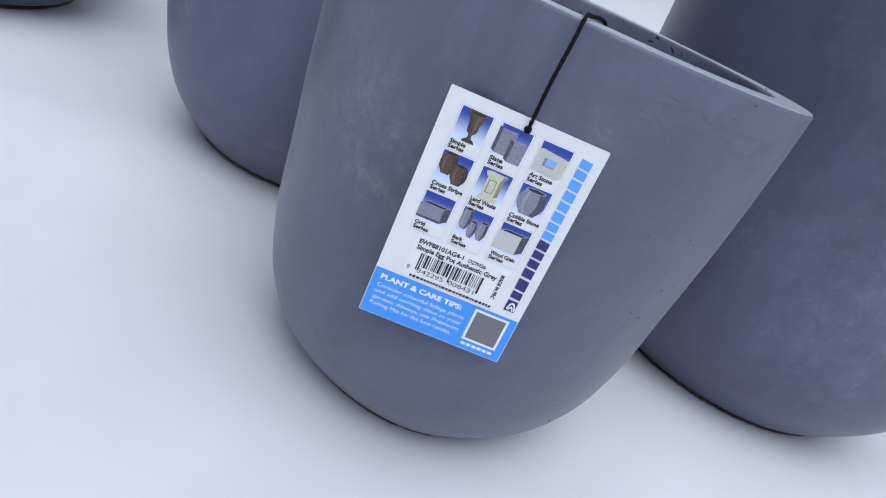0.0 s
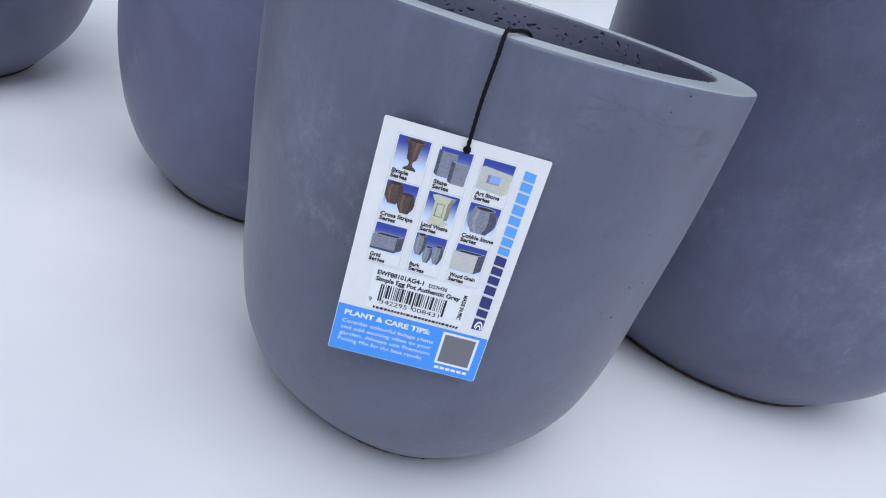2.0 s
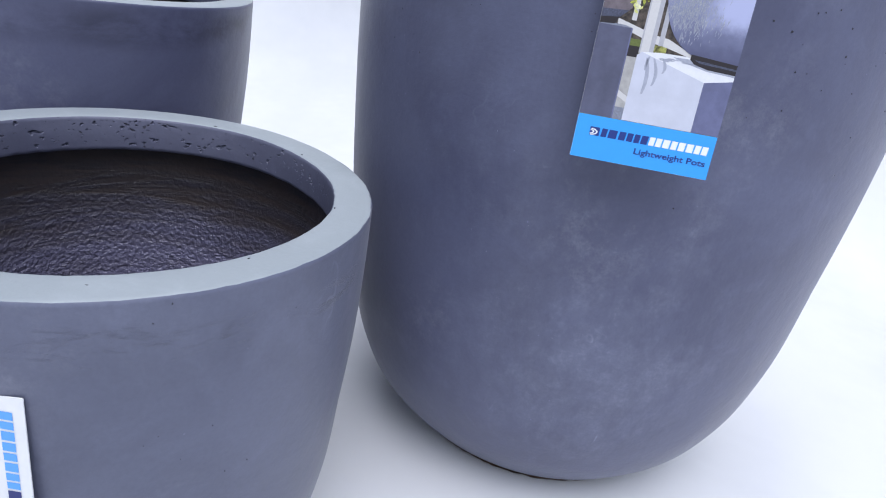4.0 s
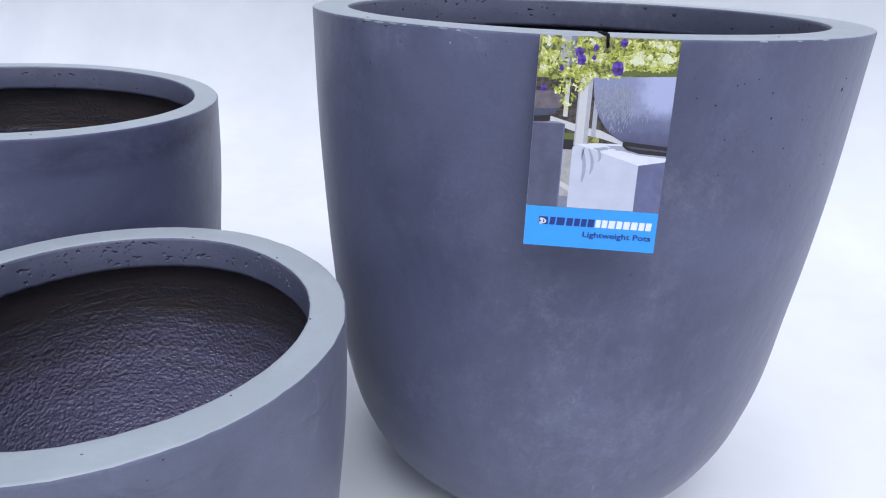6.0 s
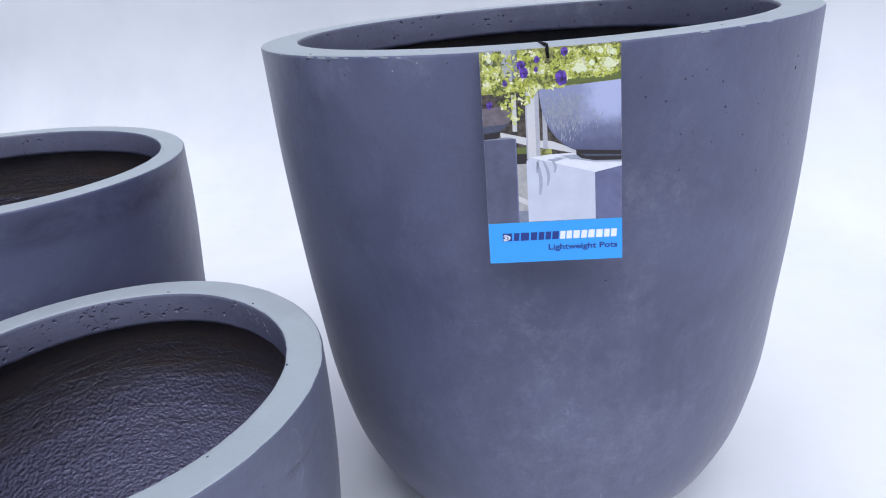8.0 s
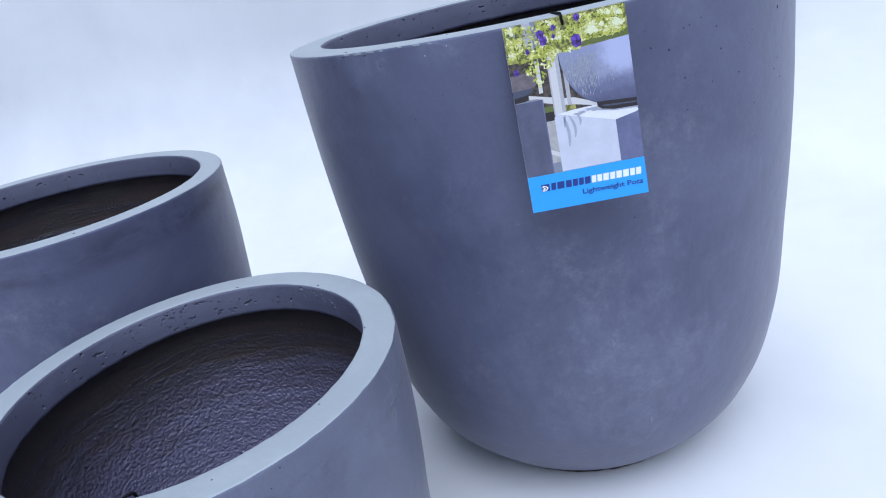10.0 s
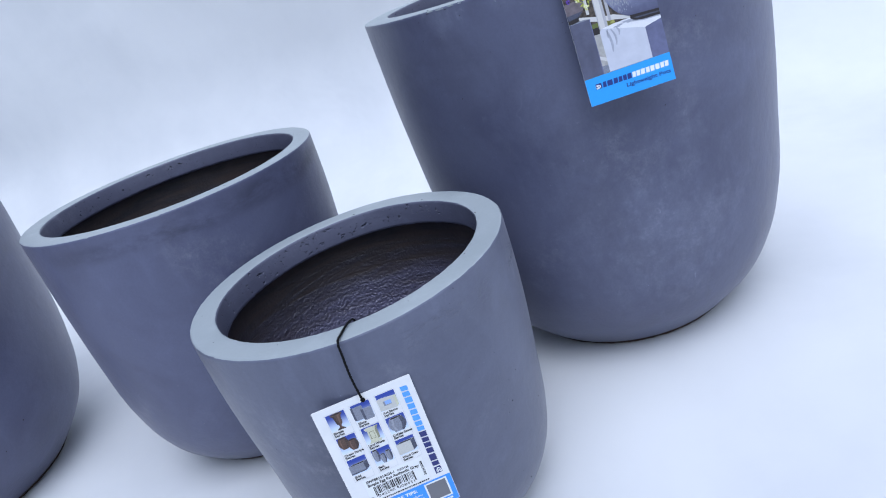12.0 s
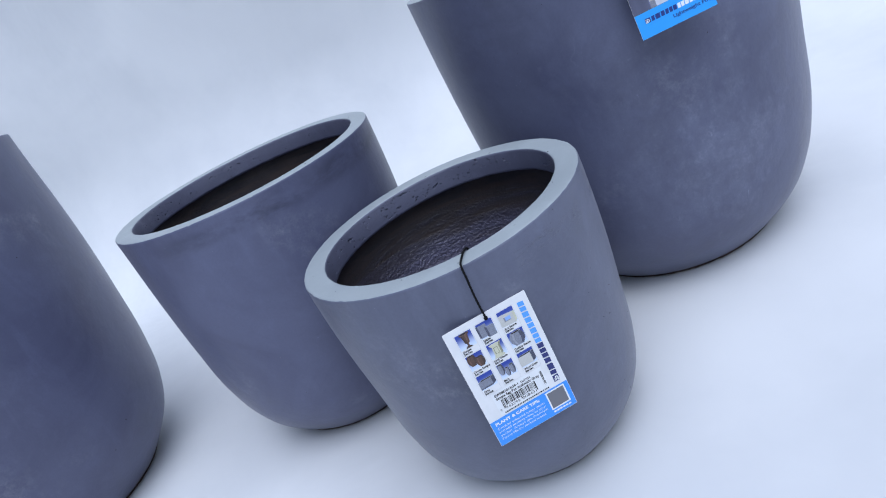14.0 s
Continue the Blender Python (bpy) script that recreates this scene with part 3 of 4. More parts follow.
def urn(x, z):
    """A footed urn: flared lip, ribbed bowl, stem and square foot, lit on one flank."""
    turn = [(0.0, 1.9), (1.0, 1.9), (1.4, 1.0), (2.6, 0.7), (3.4, 1.0), (4.2, 1.9), (5.4, 2.3), (6.2, 2.2), (9.6, 2.7), (10.6, 2.9), (11.2, 3.7), (12.2, 4.4)]
    cx = x + 7.2
    side = [(cx + r, z + h) for h, r in turn] + [(cx - r, z + h) for h, r in turn[::-1]]
    lit = [(cx + 0.55 * r, z + h) for h, r in turn] + [(cx + 0.1 * r, z + h) for h, r in turn[::-1]]
    dark = [(cx - 0.45 * r, z + h) for h, r in turn] + [(cx - r, z + h) for h, r in turn[::-1]]
    ribs = [(box(cx - 2.0 + 0.9 * i, z + 4.1, cx - 1.7 + 0.9 * i, z + 5.6), CLAY) for i in range(5)]
    return [(side, TERRA), (dark, CLAY), (lit, RUST)] + ribs + [(disc(cx, z + 12.2, 4.2, 0.9), RUST), (disc(cx, z + 12.2, 3.5, 0.6), BLACKP), ([(cx - 2.8, z - 0.4), (cx + 2.8, z - 0.4), (cx + 2.4, z + 0.7), (cx - 2.4, z + 0.7)], CLAY)]


def slabs(x, z):
    return [([(x - 0.6, z + 1.6), (x + 0.8, z + 0.6), (x + 0.8, z + 11.4), (x - 0.6, z + 11.8)], GREYD), (box(x + 0.8, z + 0.6, x + 7.4, z + 11.4), GREYP), ([(x + 5.6, z - 0.4), (x + 7.2, z - 1.2), (x + 7.2, z + 7.8), (x + 5.6, z + 8.2)], GREYD), (box(x + 7.2, z - 1.2, x + 13.0, z + 7.8), GREYP), ([(x + 5.6, z + 8.2), (x + 7.2, z + 7.8), (x + 13, z + 7.8), (x + 11.6, z + 8.3)], GREYL)]


def frame_stone(x, z):
    return [([(x - 0.2, z + 0.2), (x + 11.4, z - 0.6), (x + 13.2, z + 1.0), (x + 13.2, z + 9), (x + 1.4, z + 10.2), (x - 0.2, z + 9.6)], STONE), ([(x + 11.4, z - 0.6), (x + 13.2, z + 1.0), (x + 13.2, z + 9), (x + 11.4, z + 8.8)], CREAM), (box(x + 3.4, z + 3.2, x + 9.0, z + 7), SKYP), ([(x + 3.4, z + 3.2), (x + 4.6, z + 4.0), (x + 4.6, z + 7), (x + 3.4, z + 7)], GREYP), ([(x + 3.4, z + 3.2), (x + 9, z + 3.2), (x + 9, z + 4.0), (x + 4.6, z + 4.0)], GREYL)]


def jar(x, z, w, h, ink, dark, wide=0.6):
    """A pot in a picture: rounded outline, dark mouth, shaded flank, pale edge."""
    def half(t):
        return w * 0.5 * (0.74 + 0.26 * math.sin(math.pi * min(1, max(0, (t - 0.08) / 0.92)) ** 0.8) - 0.46 * wide * max(0.0, 1 - t / 0.62) ** 2)
    ts = [i / 9 for i in range(10)]
    cx = x + w / 2
    outline_pts = [(cx + half(t), z + h * t) for t in ts] + [(cx - half(t), z + h * t) for t in reversed(ts)]
    flank = [(cx + half(t), z + h * t) for t in ts] + [(cx + half(t) * 0.45, z + h * t) for t in reversed(ts)]
    top = half(1.0)
    return [(outline_pts, ink), (flank, dark), ([(cx - half(t) * 0.62, z + h * t) for t in ts] + [(cx - half(t) * 0.38, z + h * t) for t in reversed(ts)], GREYL if ink is GREYP else RUST), (disc(cx, z + h, top, h * 0.085), GREYL if ink is GREYP else TERRA), (disc(cx, z + h, top * 0.86, h * 0.06), BLACKP)]


def plinth(x, z):
    return [([(x + 2.0, z - 0.6), (x + 9.8, z - 1.0), (x + 11.6, z + 0.6), (x + 9.6, z + 1.6), (x + 3.2, z + 1.6)], CREAM), (box(x + 3.4, z + 1.6, x + 9.0, z + 10), CREAM), ([(x + 9.0, z + 1.6), (x + 10.6, z + 2.2), (x + 10.6, z + 10), (x + 9.0, z + 10)], MOSSP), ([(x + 1.8, z + 12), (x + 2.8, z + 10), (x + 9.4, z + 9.6), (x + 11.2, z + 10.4), (x + 12, z + 12.2)], CREAM), ([(x + 9.4, z + 9.6), (x + 11.2, z + 10.4), (x + 12, z + 12.2), (x + 9.8, z + 11.8)], MOSSP), ([(x + 1.8, z + 12), (x + 9.8, z + 11.8), (x + 12, z + 12.2), (x + 4, z + 12.6)], STONE), (box(x + 4.4, z + 2.8, x + 8.0, z + 8.8), MOSSP), (box(x + 4.9, z + 3.2, x + 7.6, z + 8.4), CREAM)]


def trough(x, z, grey, side, tall):
    return [(box(x - 0.4, z + 0.6, x + 10.2, z + tall), grey), ([(x + 10.2, z + 0.6), (x + 13.2, z + 2.6), (x + 13.2, z + tall + 1.4), (x + 10.2, z + tall)], side), ([(x - 0.4, z + tall), (x + 10.2, z + tall), (x + 13.2, z + tall + 1.4), (x + 2.6, z + tall + 1.4)], GREYL), ([(x + 0.8, z + tall + 0.2), (x + 9.9, z + tall + 0.2), (x + 12, z + tall + 1.1), (x + 2.8, z + tall + 1.1)], BLACKP), (box(x - 0.4, z + 0.6, x + 10.2, z + 1.6), GREYD if side is GREYD and grey is GREYP else grey)]


def small_tag():
    w, h = 70.4, 111.4
    tag = tagged(new("product_tag"), "white and blue printed card tag hung on black cord", "tag")
    c = part("card", card(w, h, 35.4, 106.9), CARD, tag, "white card with a punched hole", False)
    plate("blue_band", [(box(0.3, 0.3, w - 0.3, 24), BLUE)], tag, 1, "blue printed band")
    for col, px in enumerate((7.6, 25.4, 43.4)):
        for row, pz in enumerate((105.6, 86.0, 66.6)):
            plate("picture_edge", [(box(px - 0.7, pz - 19, px + 14, pz + 0.7), EDGEP), (box(px - 0.5, pz - 18.8, px + 13.8, pz + 0.5), CARD)], tag, 0.6)
            pic = plate("picture", [(box(px, pz - 13.4, px + 13.3, pz), SKIES[row])], tag, 1, "small printed picture of pots")
            x, z, k = px, pz - 13.2, row * 3 + col
            motif = (urn(x, z), slabs(x, z), frame_stone(x, z), jar(x, z + 3.2, 7.6, 9.2, TERRA, CLAY) + jar(x + 6, z + 0.2, 7.4, 8.6, TERRA, CLAY), plinth(x, z), jar(x + 0.6, z + 0.2, 12.4, 11.4, GREYP, GREYD, 0.45), trough(x, z, GREYP, GREYD, 7.6), jar(x, z + 3, 5, 9.6, GREYP, GREYD) + jar(x + 4.6, z + 0.2, 4, 7.6, GREYP, GREYD) + jar(x + 8.6, z + 0.6, 4.6, 8.4, GREYP, GREYD), trough(x, z, STONE, GREYD, 9.4))[k]
            for i, shape in enumerate(motif):
                plate("printed_shape", [shape], pic, 2 + 0.12 * i)
            name = ("Simple", "Slate", "Art Stone", "Cross Stripe", "Land Waste", "Cobble Stone", "Grid", "Bark", "Wood Grain")[k]
            words(name, px + 0.4, pz - 15.9, 1.75, INK, tag, 4, heavy=0.09, width=len(name) * 1.17)
            words("Series", px + 0.4, pz - 18.1, 1.75, INK, tag, 4, heavy=0.09, width=7.0)
    plate("sticker", [(box(11.5, 25.2, 56, 46.5), PALE)], tag, 1, "white barcode sticker")
    words("EWF88101AG4-1", 13.4, 42.6, 2.1, INK, tag, 3, 21, 0.11)
    words("D27H26", 36.8, 42.5, 1.7, INK, tag, 3, 8.5, 0.07)
    words("Simple Egg Pot Authentic Grey", 13.4, 39.5, 2.1, INK, tag, 3, 38.6, 0.11)
    rng, bars, x = random.Random(7), [], 16.4
    while x < 46.4:
        t = rng.choice((0.33, 0.33, 0.66, 0.66, 1.0))
        long = x < 17.4 or x > 45.4 or abs(x - 31.4) < 0.6
        bars.append((box(x, 29.6 if long else 31.6, min(x + t, 46.8), 38.3), INK))
        x += t + rng.choice((0.33, 0.33, 0.66))
    for bar in bars:
        plate("barcode_bar", [bar], tag, 3)
    words("9", 12.6, 28.6, 2.2, INK, tag, 3)
    words("342295", 17.8, 28.6, 2.2, INK, tag, 3, 12.4)
    words("008431", 32.6, 28.6, 2.2, INK, tag, 3, 12.6)
    web, x = [], 15.2
    while x < 54.4:
        t = rng.choice((0.8, 1.0, 1.0, 1.3, 1.6))
        web.append((box(x, 25.6, x + t, 26.8, 0.2), INK))
        x += t + 0.45
    plate("web_line", web, tag, 3, "black printed line of small type")
    words("MADE IN PRC", 53.2, 43.0, 1.7, INK, tag, 3, 12.6, 0.09, -90)
    wordmark(66.0, 27.6, 77.6, 5.0, (NAVY, SKYINK, PALE), tag, 2, 90)
    words("PLANT & CARE TIPS:", 3.8, 19.0, 2.5, PALE, tag, 2, 39.8, 0.13)
    for i, (line, wide) in enumerate((("Consider colourful foilage plants", 42.8), ("and add exciting vibes to your", 42.8), ("garden. Always use Premium", 42.8), ("Potting Mix for the best results", 39.8))):
        words(line, 3.6, 14.8 - 3.25 * i, 1.95, PALE, tag, 2, wide, 0.0)
    plate("code_square", [(box(49.6, 5.4, 66.6, 22.6), PALE)], tag, 2)
    plate("code_field", [(box(50.8, 6.6, 65.4, 21.4), NOPRINT)], tag, 3, "plain dark square on white")
    plate("small_line", [(box(50.3 + 2.7 * i, 2.6, 52.4 + 2.7 * i, 4.0), PALE) for i in range(6)], tag, 2, "pale printed line of small type")
    return tag


def photo_tag():
    w, h = 72.2, 113.6
    tag = tagged(new("photo_tag"), "card tag with a garden photo and blue band", "tag")
    part("card", card(w, h, 35.4, 108.9), CARD, tag, "white card with a punched hole", False)
    rng = random.Random(11)
    e = 0.06
    pic = plate("photo", [(box(e, 22.6, w - e, h - e), LAWN)], tag, 1, "printed photo of flowers in a grey bowl")
    # shaded garden, white railing and step behind
    back = [(box(e, 62, 36, 95), SHADEP), (box(36, 56, 54, 92), SHADEP), (box(17.2, 59, 22.6, 63.4), FOLI[2]), (box(17.2, 54.6, 22.6, 60), BLACKP), (box(17.2, 22.8, 24, 54.6), STEPP), ([(17.2, 37.5), (22.6, 34.6), (22.6, 31.6), (17.2, 34.4)], RAILP), (box(17.2, 22.8, 22.6, 29), GREYP)]
    back += [([(9, 72), (22.6, 68.4), (22.6, 64.4), (17.4, 66), (9, 69.4)], RAILP), ([(29, 66.6), (36, 65.8), (49, 60.4), (49, 58.4), (36, 61.6), (29, 62.6)], RAILP), (box(15.6, 72, 18, 92), RAILP), (box(31.4, 62, 33.8, 92), RAILD), (box(22.6, 57, 29.8, 100), RAILP), (box(27.6, 57, 29.8, 100), RAILD), (box(22.6, 57, 23.4, 100), RAILD), (box(e, 92, w - e, h - e), LAWN), (box(11.4, 98, 16.4, h - e), RAILD), (box(16.4, 99, 19.4, h - e), GREYP), (box(3, 103, 7, h - e), STEPP)]
    for i, piece in enumerate(back):
        plate("background_patch", [piece], pic, 2 + 0.08 * i)
    plate("pedestal_front", [(box(22.2, 22.8, 58.2, 48), WHITEP), ([(22.2, 48), (58.2, 48), (58.2, 49), (34, 58.4), (24.4, 57.8), (22.2, 56)], WHITEP)], pic, 4)
    plate("pedestal_top", [([(24.4, 57.8), (34, 58.8), (46, 59), (72.1, 55), (72.1, 50.8), (58.2, 48)], TOPP)], pic, 4.3)
    plate("pedestal_side", [([(58.2, 22.8), (w - e, 22.8), (w - e, 50.8), (58.2, 48)], SLATEP)], pic, 4)
    plate("dark_pedestal", [(box(e, 22.8, 17.2, 68.2), SLATED)], pic, 4)
    plate("dark_pedestal_edge", [(box(16.5, 22.8, 17.2, 68.2), SLATEP), ([(e, 68.2), (17.2, 68.2), (13, 69.2), (e, 69.4)], GREYP)], pic, 4.3)
    # shadows of hanging leaves and of the bowl on the stone
    for x0, z0, ln, bend, wd in ((27.6, 55.4, 18, 1.0, 1.5), (31.0, 55.6, 13.5, 1.6, 1.3), (35.6, 56, 7, 1.0, 1.2), (28.6, 56.2, 7, -0.8, 1.0)):
        side = [(x0 + bend * math.sin(q * 0.45) + q * bend * 0.12, z0 - ln * q / 6) for q in range(7)]
        plate("leaf_shadow", [([(x + wd * math.sin(math.pi * (q + 1) / 8), z) for q, (x, z) in enumerate(side)] + [(x - wd * 0.3, z) for x, z in side[::-1]], LEAFSH)], pic, 5)
    dapples = []
    for i in range(26):
        gx = rng.uniform(34, 64)
        dapples.append((disc(gx, 57.4 - abs(gx - 44) * 0.1 - rng.uniform(0, 1.6), rng.uniform(1.4, 3.6), rng.uniform(0.12, 0.3), 8), LEAFSH))
    dapples.append(([(40, 57.8), (48, 55.6), (58, 53.6), (72.1, 52.8), (72.1, 55), (58, 56), (48, 58)], LEAFSH))
    plate("dappled_shade", dapples, pic, 5)
    bowl = [(72.1 - 42.0 * max(math.cos(radians(a)), 0.0) ** 0.6, 93 - 35.5 * math.sin(radians(a))) for a in range(0, 91, 5)] + [(72.1, 95.2), (50, 94)]
    plate("bowl", [(bowl, BOWLP), ([(48.6, 60.6), (72.1, 58.8), (72.1, 53.8), (58, 54.4), (51, 56), (48.6, 58)], BLACKP), ([(50.5, 58.2), (72.1, 56.8), (72.1, 55.9), (54, 56.8)], GREYD)], pic, 6)
    glints = []
    for i in range(760):
        gx, gz = rng.gauss(42, 7.5), rng.gauss(82, 6.5)
        if 31.5 < gx < 64 and 64 < gz < 92 and gz > 66 + max(0, 42 - gx) * 1.5:
            ln, wd, sl = rng.uniform(1.2, 4.6), rng.uniform(0.08, 0.26), rng.uniform(-0.35, 0.1)
            glints.append(([(gx, gz), (gx + wd, gz - ln * 0.45), (gx + sl * ln, gz - ln), (gx - wd, gz - ln * 0.5)], rng.choice((DAPPLE, GREYL, GREYL))))
    plate("glint", glints, pic, 7)
    plate("dark_bowl", [([(e, 85), (10, 85.4), (15.4, 83.4), (14.6, 77.6), (9.5, 72.6), (e, 71.6)], BROWNP), ([(e, 75.6), (13.4, 76.2), (9.5, 72.6), (e, 71.6)], GREYD), ([(e, 71.6), (9.5, 72.6), (7.6, 69), (e, 68.6)], BLACKP)], pic, 6)
    plate("soil_edge", [([(44, 94.4), (72.1, 95.4), (72.1, 99.6), (58, 99), (46, 98.4)], FOLI[2])], pic, 7)
    leaves = []
    for i in range(2700):
        lx = rng.uniform(1.4, w - 1.4)
        low = 97.5 if lx > 44 else 93
        if 5 < lx < 30 and rng.random() < 0.55:
            low = 75 + abs(lx - 17) * 1.5
        lz = rng.uniform(low, h - 1.4)
        lump = noise.noise((lx * 0.16, lz * 0.2, 2.0)) + 0.6 * noise.noise((lx * 0.42, lz * 0.42, 6.0))
        if (10 < lx < 20 and lz > 99 and rng.random() < 0.75) or math.hypot(lx - 35.4, lz - 108.9) < 3.6 or lump < -0.42:
            continue
        a, size = rng.uniform(0, 360), rng.uniform(0.5, 1.5)
        pts = [(lx + size * math.cos(radians(a + q * 60)) * (0.5 if q % 3 else 1.0), lz + size * math.sin(radians(a + q * 60)) * (0.5 if q % 3 else 1.0)) for q in range(6)]
        pts = [(min(max(px, e), w - e), min(pz, h - e)) for px, pz in pts]
        tone = lump + rng.gauss(0, 0.22) + (0.16 if lx > 48 and lz > 100 else 0.0)
        leaves.append((pts, FOLI[2] if tone < -0.3 else FOLI[0] if tone < 0.02 else FOLI[4] if tone < 0.2 else FOLI[1] if tone < 0.5 else FOLI[3]))
    plate("foliage", leaves, pic, 8)
    blooms = []
    for bx, bz, size in ((41.7, 98.0, 3.5), (21.4, 105.6, 2.4), (22.6, 101.6, 2.6), (43.6, 111, 2.0), (12.6, 97, 1.4), (29.4, 108, 1.6), (4, 86.4, 1.8), (29, 103, 1.2)):
        for q in range(7):
            blooms.append((disc(bx + size * 0.5 * math.cos(q * 0.9), bz + size * 0.62 * math.sin(q * 0.9), size * rng.uniform(0.35, 0.55), size * rng.uniform(0.4, 0.6), 9), VIOLET if q % 2 else PURPLE))
        blooms.append((disc(bx + 0.2, bz - 0.2, size * 0.32, size * 0.5, 9), DUSKP))
    for bx, bz, size in ((50.6, 102.4, 2.6), (57.4, 104.4, 1.6), (66, 104, 2.6), (53.6, 101.6, 1.6), (68, 109, 1.6), (5, 109, 1.3), (62, 110, 1.5)):
        for q in range(4):
            blooms.append((disc(bx + size * 0.4 * math.cos(q * 1.7), bz + size * 0.4 * math.sin(q * 1.7), size * 0.55, size * 0.65, 9), GLINT))
    plate("blossom", blooms, pic, 9)
    plate("blue_band", [(box(e, e, w - e, 22.6), BAND)], tag, 3, "bright blue printed band")
    wordmark(7.6, 12.4, 62, 4.4, (NAVYB, PALE, PALE), tag, 5)
    words("Lightweight Pots", 69.6, 6.6, 3.0, NAVYB, tag, 5, 37.2, 0.1, 0, True)
    return tag


def sky_print(name, z0):
    return gradient(name, (0.62, 0.72, 0.9), (0.02, 0.05, 0.33), z0 * MM, (z0 + 12) * MM)


SKIES = [sky_print("print_sky_high", 92), sky_print("print_sky_middle", 72.5), sky_print("print_sky_low", 53)]
SKYP = flat("print_pale_blue", (0.25, 0.42, 0.8), 0.35, grain=1100)
LAWN = flat("print_lawn", (0.46, 0.46, 0.13), 0.35, wobble=0.9, grain=300)
RAILP = flat("print_rail", (0.58, 0.57, 0.57), 0.35, wobble=0.06, grain=1100)
WHITEP = flat("print_pedestal", (0.55, 0.57, 0.66), 0.35, wobble=0.1, grain=70)
SLATEP = flat("print_slate", (0.15, 0.16, 0.29), 0.35, wobble=0.3, grain=60)
SLATED = flat("print_dark_slate", (0.1, 0.105, 0.17), 0.35, wobble=0.3, grain=60)


def bowl_print():
    """The glazed bowl in the photo: pale where the sky lights it, darker towards its foot."""
    k = Mat("print_bowl", 0.35)
    sep = k.n.new("ShaderNodeSeparateXYZ")
    k.l.new(k.co, sep.inputs[0])
    cloud = k.noise(160, 5, 0.6)
    up = k.math("ADD", sep.outputs[2], k.math("MULTIPLY", k.math("SUBTRACT", cloud, 0.5), 0.014))
    across = k.math("ADD", sep.outputs[0], k.math("MULTIPLY", k.math("SUBTRACT", cloud, 0.5), 0.012))
    tone = k.mix(k.ramp(up, 0.056, 0.088), (0.075, 0.08, 0.15), (0.24, 0.26, 0.4))
    shine = k.math("MULTIPLY", k.ramp(across, 0.048, 0.062), k.ramp(up, 0.07, 0.082))
    k.colour(k.mix(k.math("MULTIPLY", shine, 0.75), tone, (0.44, 0.47, 0.68)))
    return k.m


BOWLP = bowl_print()
SHADEP = flat("print_garden_shade", (0.11, 0.085, 0.07), 0.35, wobble=0.9, grain=420)
STEPP = flat("print_step", (0.42, 0.41, 0.4), 0.35, wobble=0.25, grain=200)
RAILD = flat("print_rail_shade", (0.42, 0.42, 0.46), 0.35, wobble=0.12, grain=500)
TOPP = flat("print_pedestal_top", (0.72, 0.73, 0.78), 0.35, wobble=0.08, grain=300)
LEAFSH = flat("print_leaf_shade", (0.36, 0.38, 0.46), 0.35, wobble=0.12, grain=500)
BROWNP = flat("print_brown_bowl", (0.17, 0.14, 0.16), 0.35, wobble=0.35, grain=260)
DUSKP = flat("print_dusk", (0.03, 0.015, 0.07), 0.35, grain=1100)
DAPPLE = flat("print_dapple", (0.4, 0.42, 0.47), 0.35, wobble=0.4, grain=1100)
GLINT = flat("print_glint", (0.75, 0.78, 0.5), 0.35, wobble=0.2, grain=1100)
FOLI = [flat("print_leaf", c, 0.35, wobble=0.3, grain=1100) for c in ((0.42, 0.45, 0.07), (0.74, 0.75, 0.26), (0.13, 0.16, 0.04), (0.86, 0.86, 0.55), (0.58, 0.61, 0.11))]
VIOLET = flat("print_violet", (0.14, 0.06, 0.42), 0.35, grain=1100)
PURPLE = flat("print_purple", (0.07, 0.03, 0.24), 0.35, grain=1100)
BAND = flat("bright_blue_ink", (0.03, 0.33, 0.88), 0.3, wobble=0.03)
NAVYB = flat("royal_blue_ink", (0.012, 0.035, 0.2), 0.3)

tag_s = small_tag()
tag_s.matrix_world = pose(0.001, -0.1483, 0.1069, -1.8, 0, 21.1)
tag_l = photo_tag()
tag_l.matrix_world = pose(0.223, 0.0762, 0.3096, -9.0, -0.65, 9.84) @ Matrix.Scale(0.98, 4)


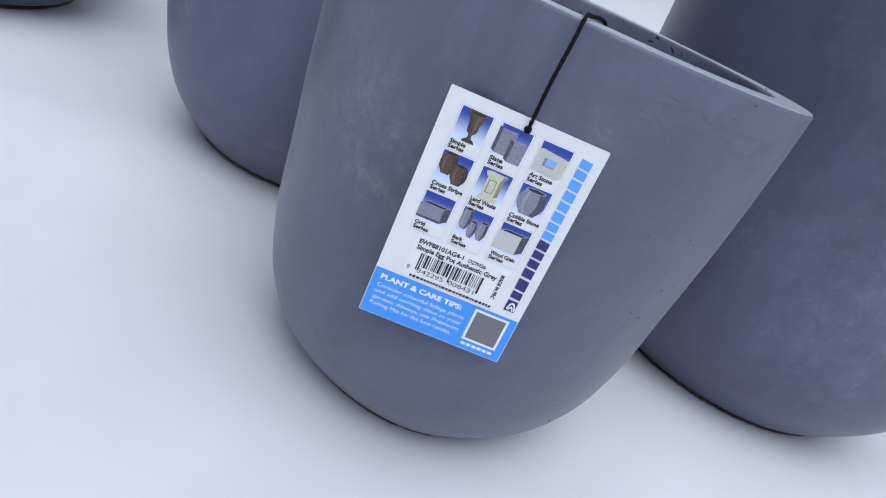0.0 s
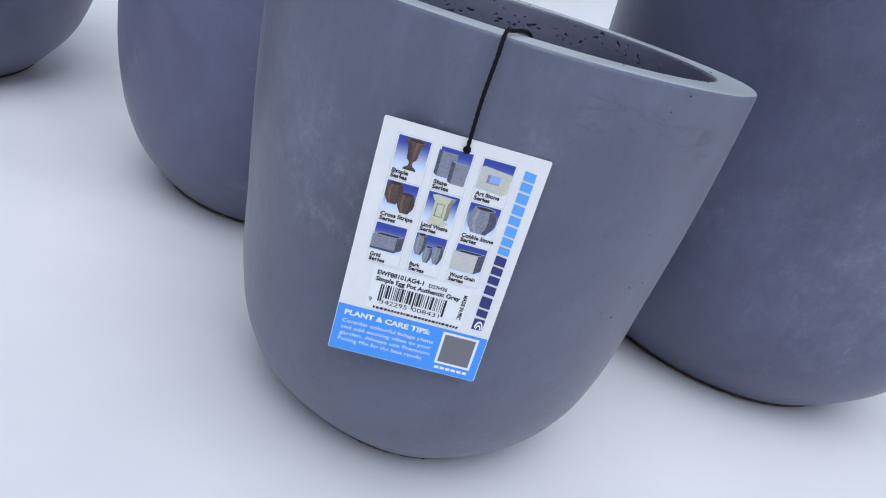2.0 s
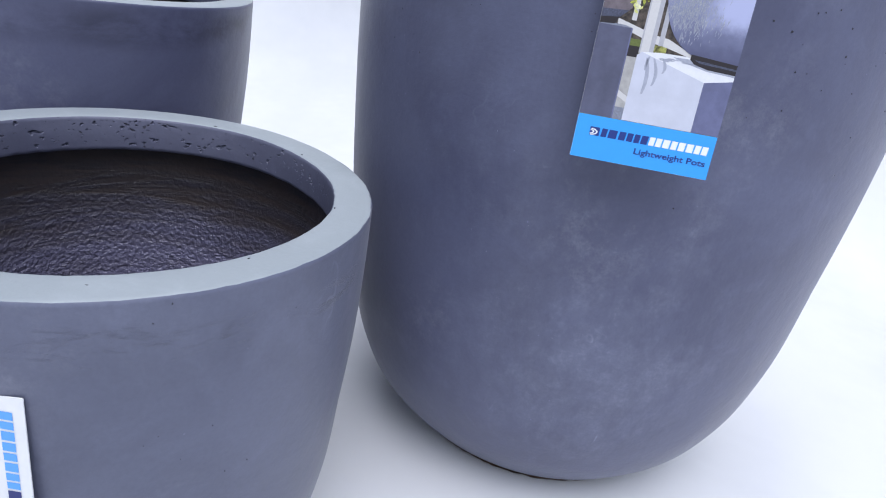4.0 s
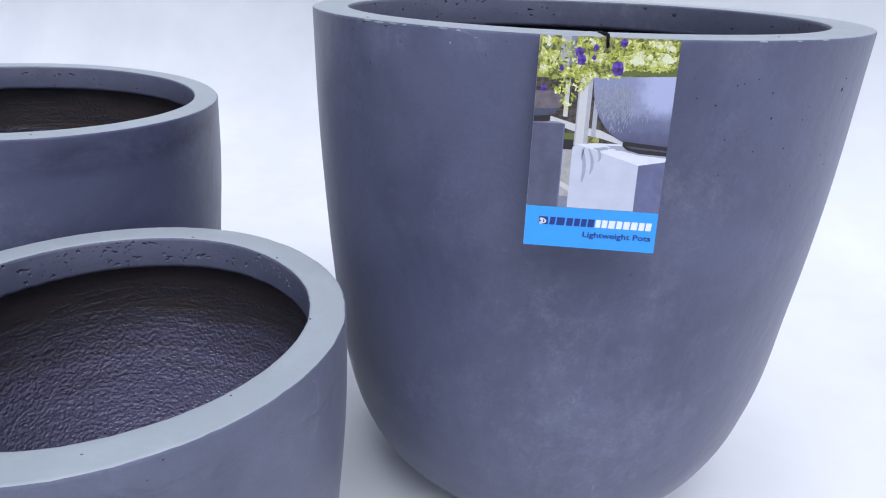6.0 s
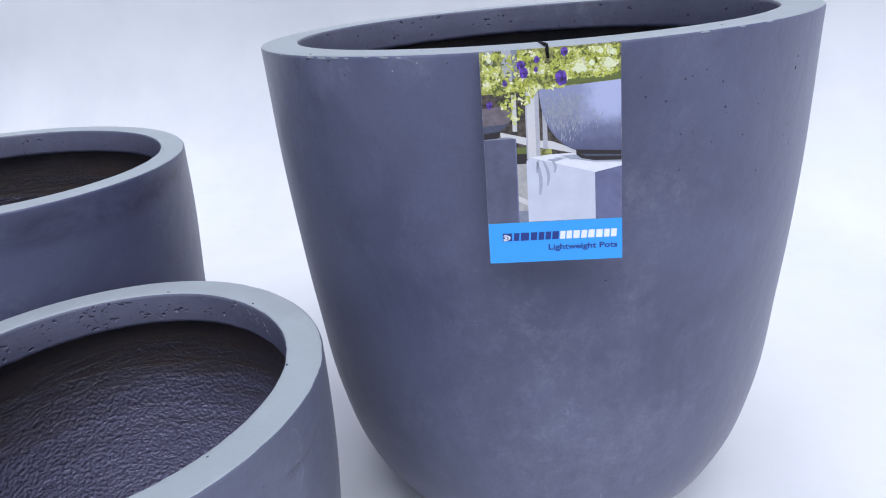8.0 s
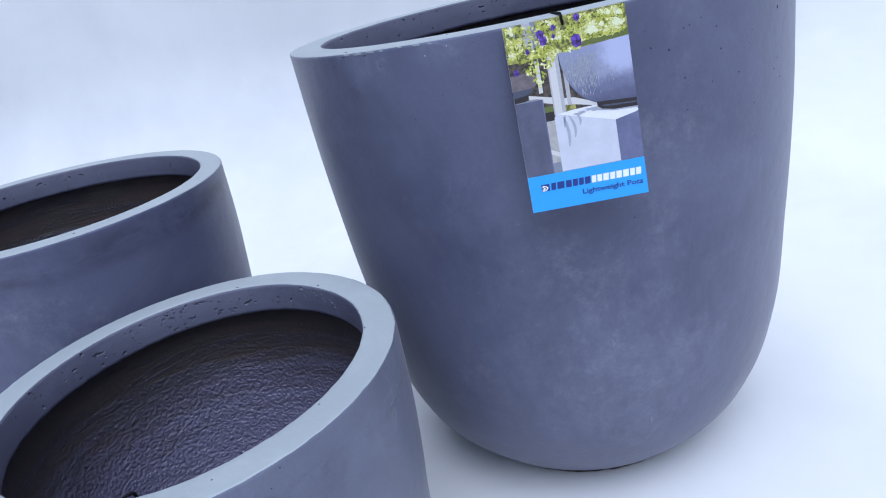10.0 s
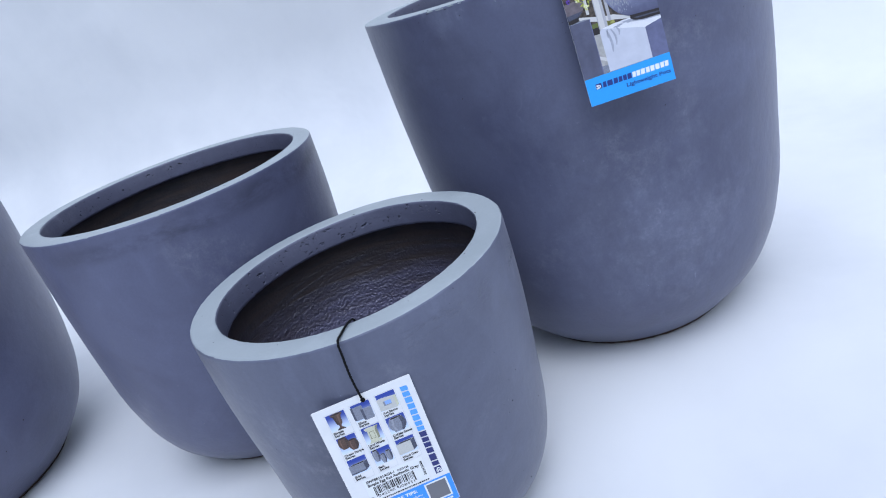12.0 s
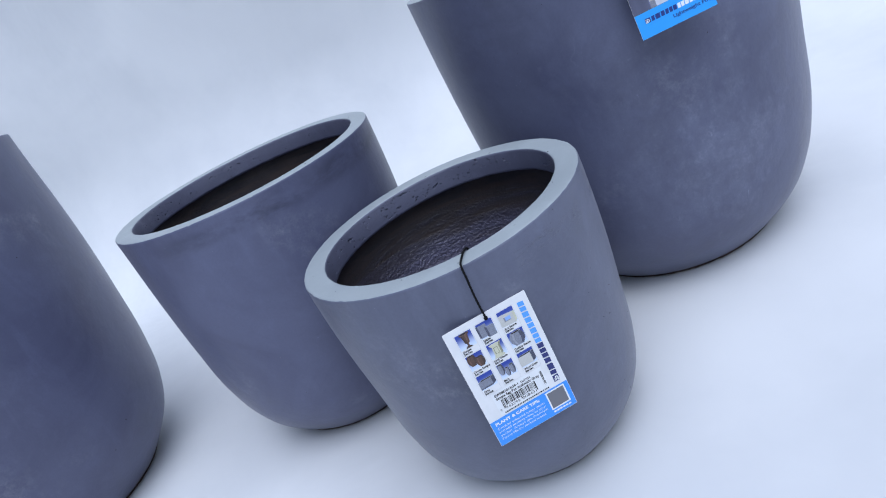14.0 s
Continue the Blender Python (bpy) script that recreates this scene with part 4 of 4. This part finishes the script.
# ---- cords ----
def cord(name, pts, parent, r=0.00085):
    """A two-strand twisted cord along the points."""
    path = [Vector(p) for p in pts]
    fine = []
    for i in range(len(path) - 1):
        a, b, c, d = path[max(i - 1, 0)], path[i], path[i + 1], path[min(i + 2, len(path) - 1)]
        for k in range(30):
            t = k / 30
            fine.append(0.5 * (2 * b + (c - a) * t + (2 * a - 5 * b + 4 * c - d) * t * t + (3 * b - a - 3 * c + d) * t ** 3))
    fine.append(path[-1])
    bm = bmesh.new()
    for strand in (0, 1):
        rows, dist = [], 0.0
        for i, q in enumerate(fine):
            d = (fine[min(i + 1, len(fine) - 1)] - fine[max(i - 1, 0)]).normalized()
            dist += (q - fine[max(i - 1, 0)]).length
            ref = Vector((0.31, 0.95, 0.1))
            u = (ref - d * ref.dot(d)).normalized()
            v = d.cross(u)
            w = dist / 0.006 * 2 * math.pi + strand * math.pi
            o = q + (u * math.cos(w) + v * math.sin(w)) * r * 0.2
            rr = r * 0.85 * (1 + 0.08 * noise.noise((dist * 900, strand * 5, 1)))
            rows.append([bm.verts.new(o + (u * math.cos(a * 1.0472) + v * math.sin(a * 1.0472)) * rr) for a in range(6)])
        for lo, hi in zip(rows, rows[1:]):
            for k in range(6):
                bm.faces.new((lo[k], lo[(k + 1) % 6], hi[(k + 1) % 6], hi[k]))
        bm.faces.new(rows[0][::-1])
        bm.faces.new(rows[-1])
    bmesh.ops.recalc_face_normals(bm, faces=bm.faces[:])
    ob = part(name, bm, CORD)
    ob.parent = parent
    ob.matrix_parent_inverse = parent.matrix_world.inverted()
    return ob


def loop(name, centre, r, parent):
    bm = bmesh.new()
    bmesh.ops.create_uvsphere(bm, u_segments=12, v_segments=8, radius=r)
    for v in bm.verts:
        v.co.y *= 0.55
        v.co *= 1 + 0.15 * noise.noise(v.co * 900)
        v.co += Vector(centre)
    return part(name, bm, CORD, parent, "black cord knot")


top = tag_s.matrix_world @ Vector((0.0354, -0.001, 0.1069))
cord("cord", [top + Vector((-0.0002, 0.0004, -0.0012)), top + Vector((0.0002, -0.0012, 0.004)), (0.0338, -0.1366, 0.235), (0.0345, -0.1362, 0.252), (0.0342, -0.1336, 0.2612), (0.034, -0.124, 0.2617), (0.0352, -0.1125, 0.2618), (0.0366, -0.1056, 0.2604), (0.0368, -0.1038, 0.2565), (0.0366, -0.104, 0.245)], tag_s)
loop("knot", (0.0354, -0.0007, 0.1069), 0.0017, tag_s)
topl = tag_l.matrix_world @ Vector((0.0354, -0.001, 0.1089))
cord("cord", [topl + Vector((0, 0.0005, -0.0005)), topl + Vector((-0.0004, -0.0006, 0.003)), topl + Vector((-0.001, 0.003, 0.0055)), topl + Vector((-0.004, 0.013, 0.0052)), topl + Vector((-0.007, 0.024, 0.0046)), topl + Vector((-0.008, 0.0335, 0.002)), topl + Vector((-0.008, 0.035, -0.012))], tag_l)
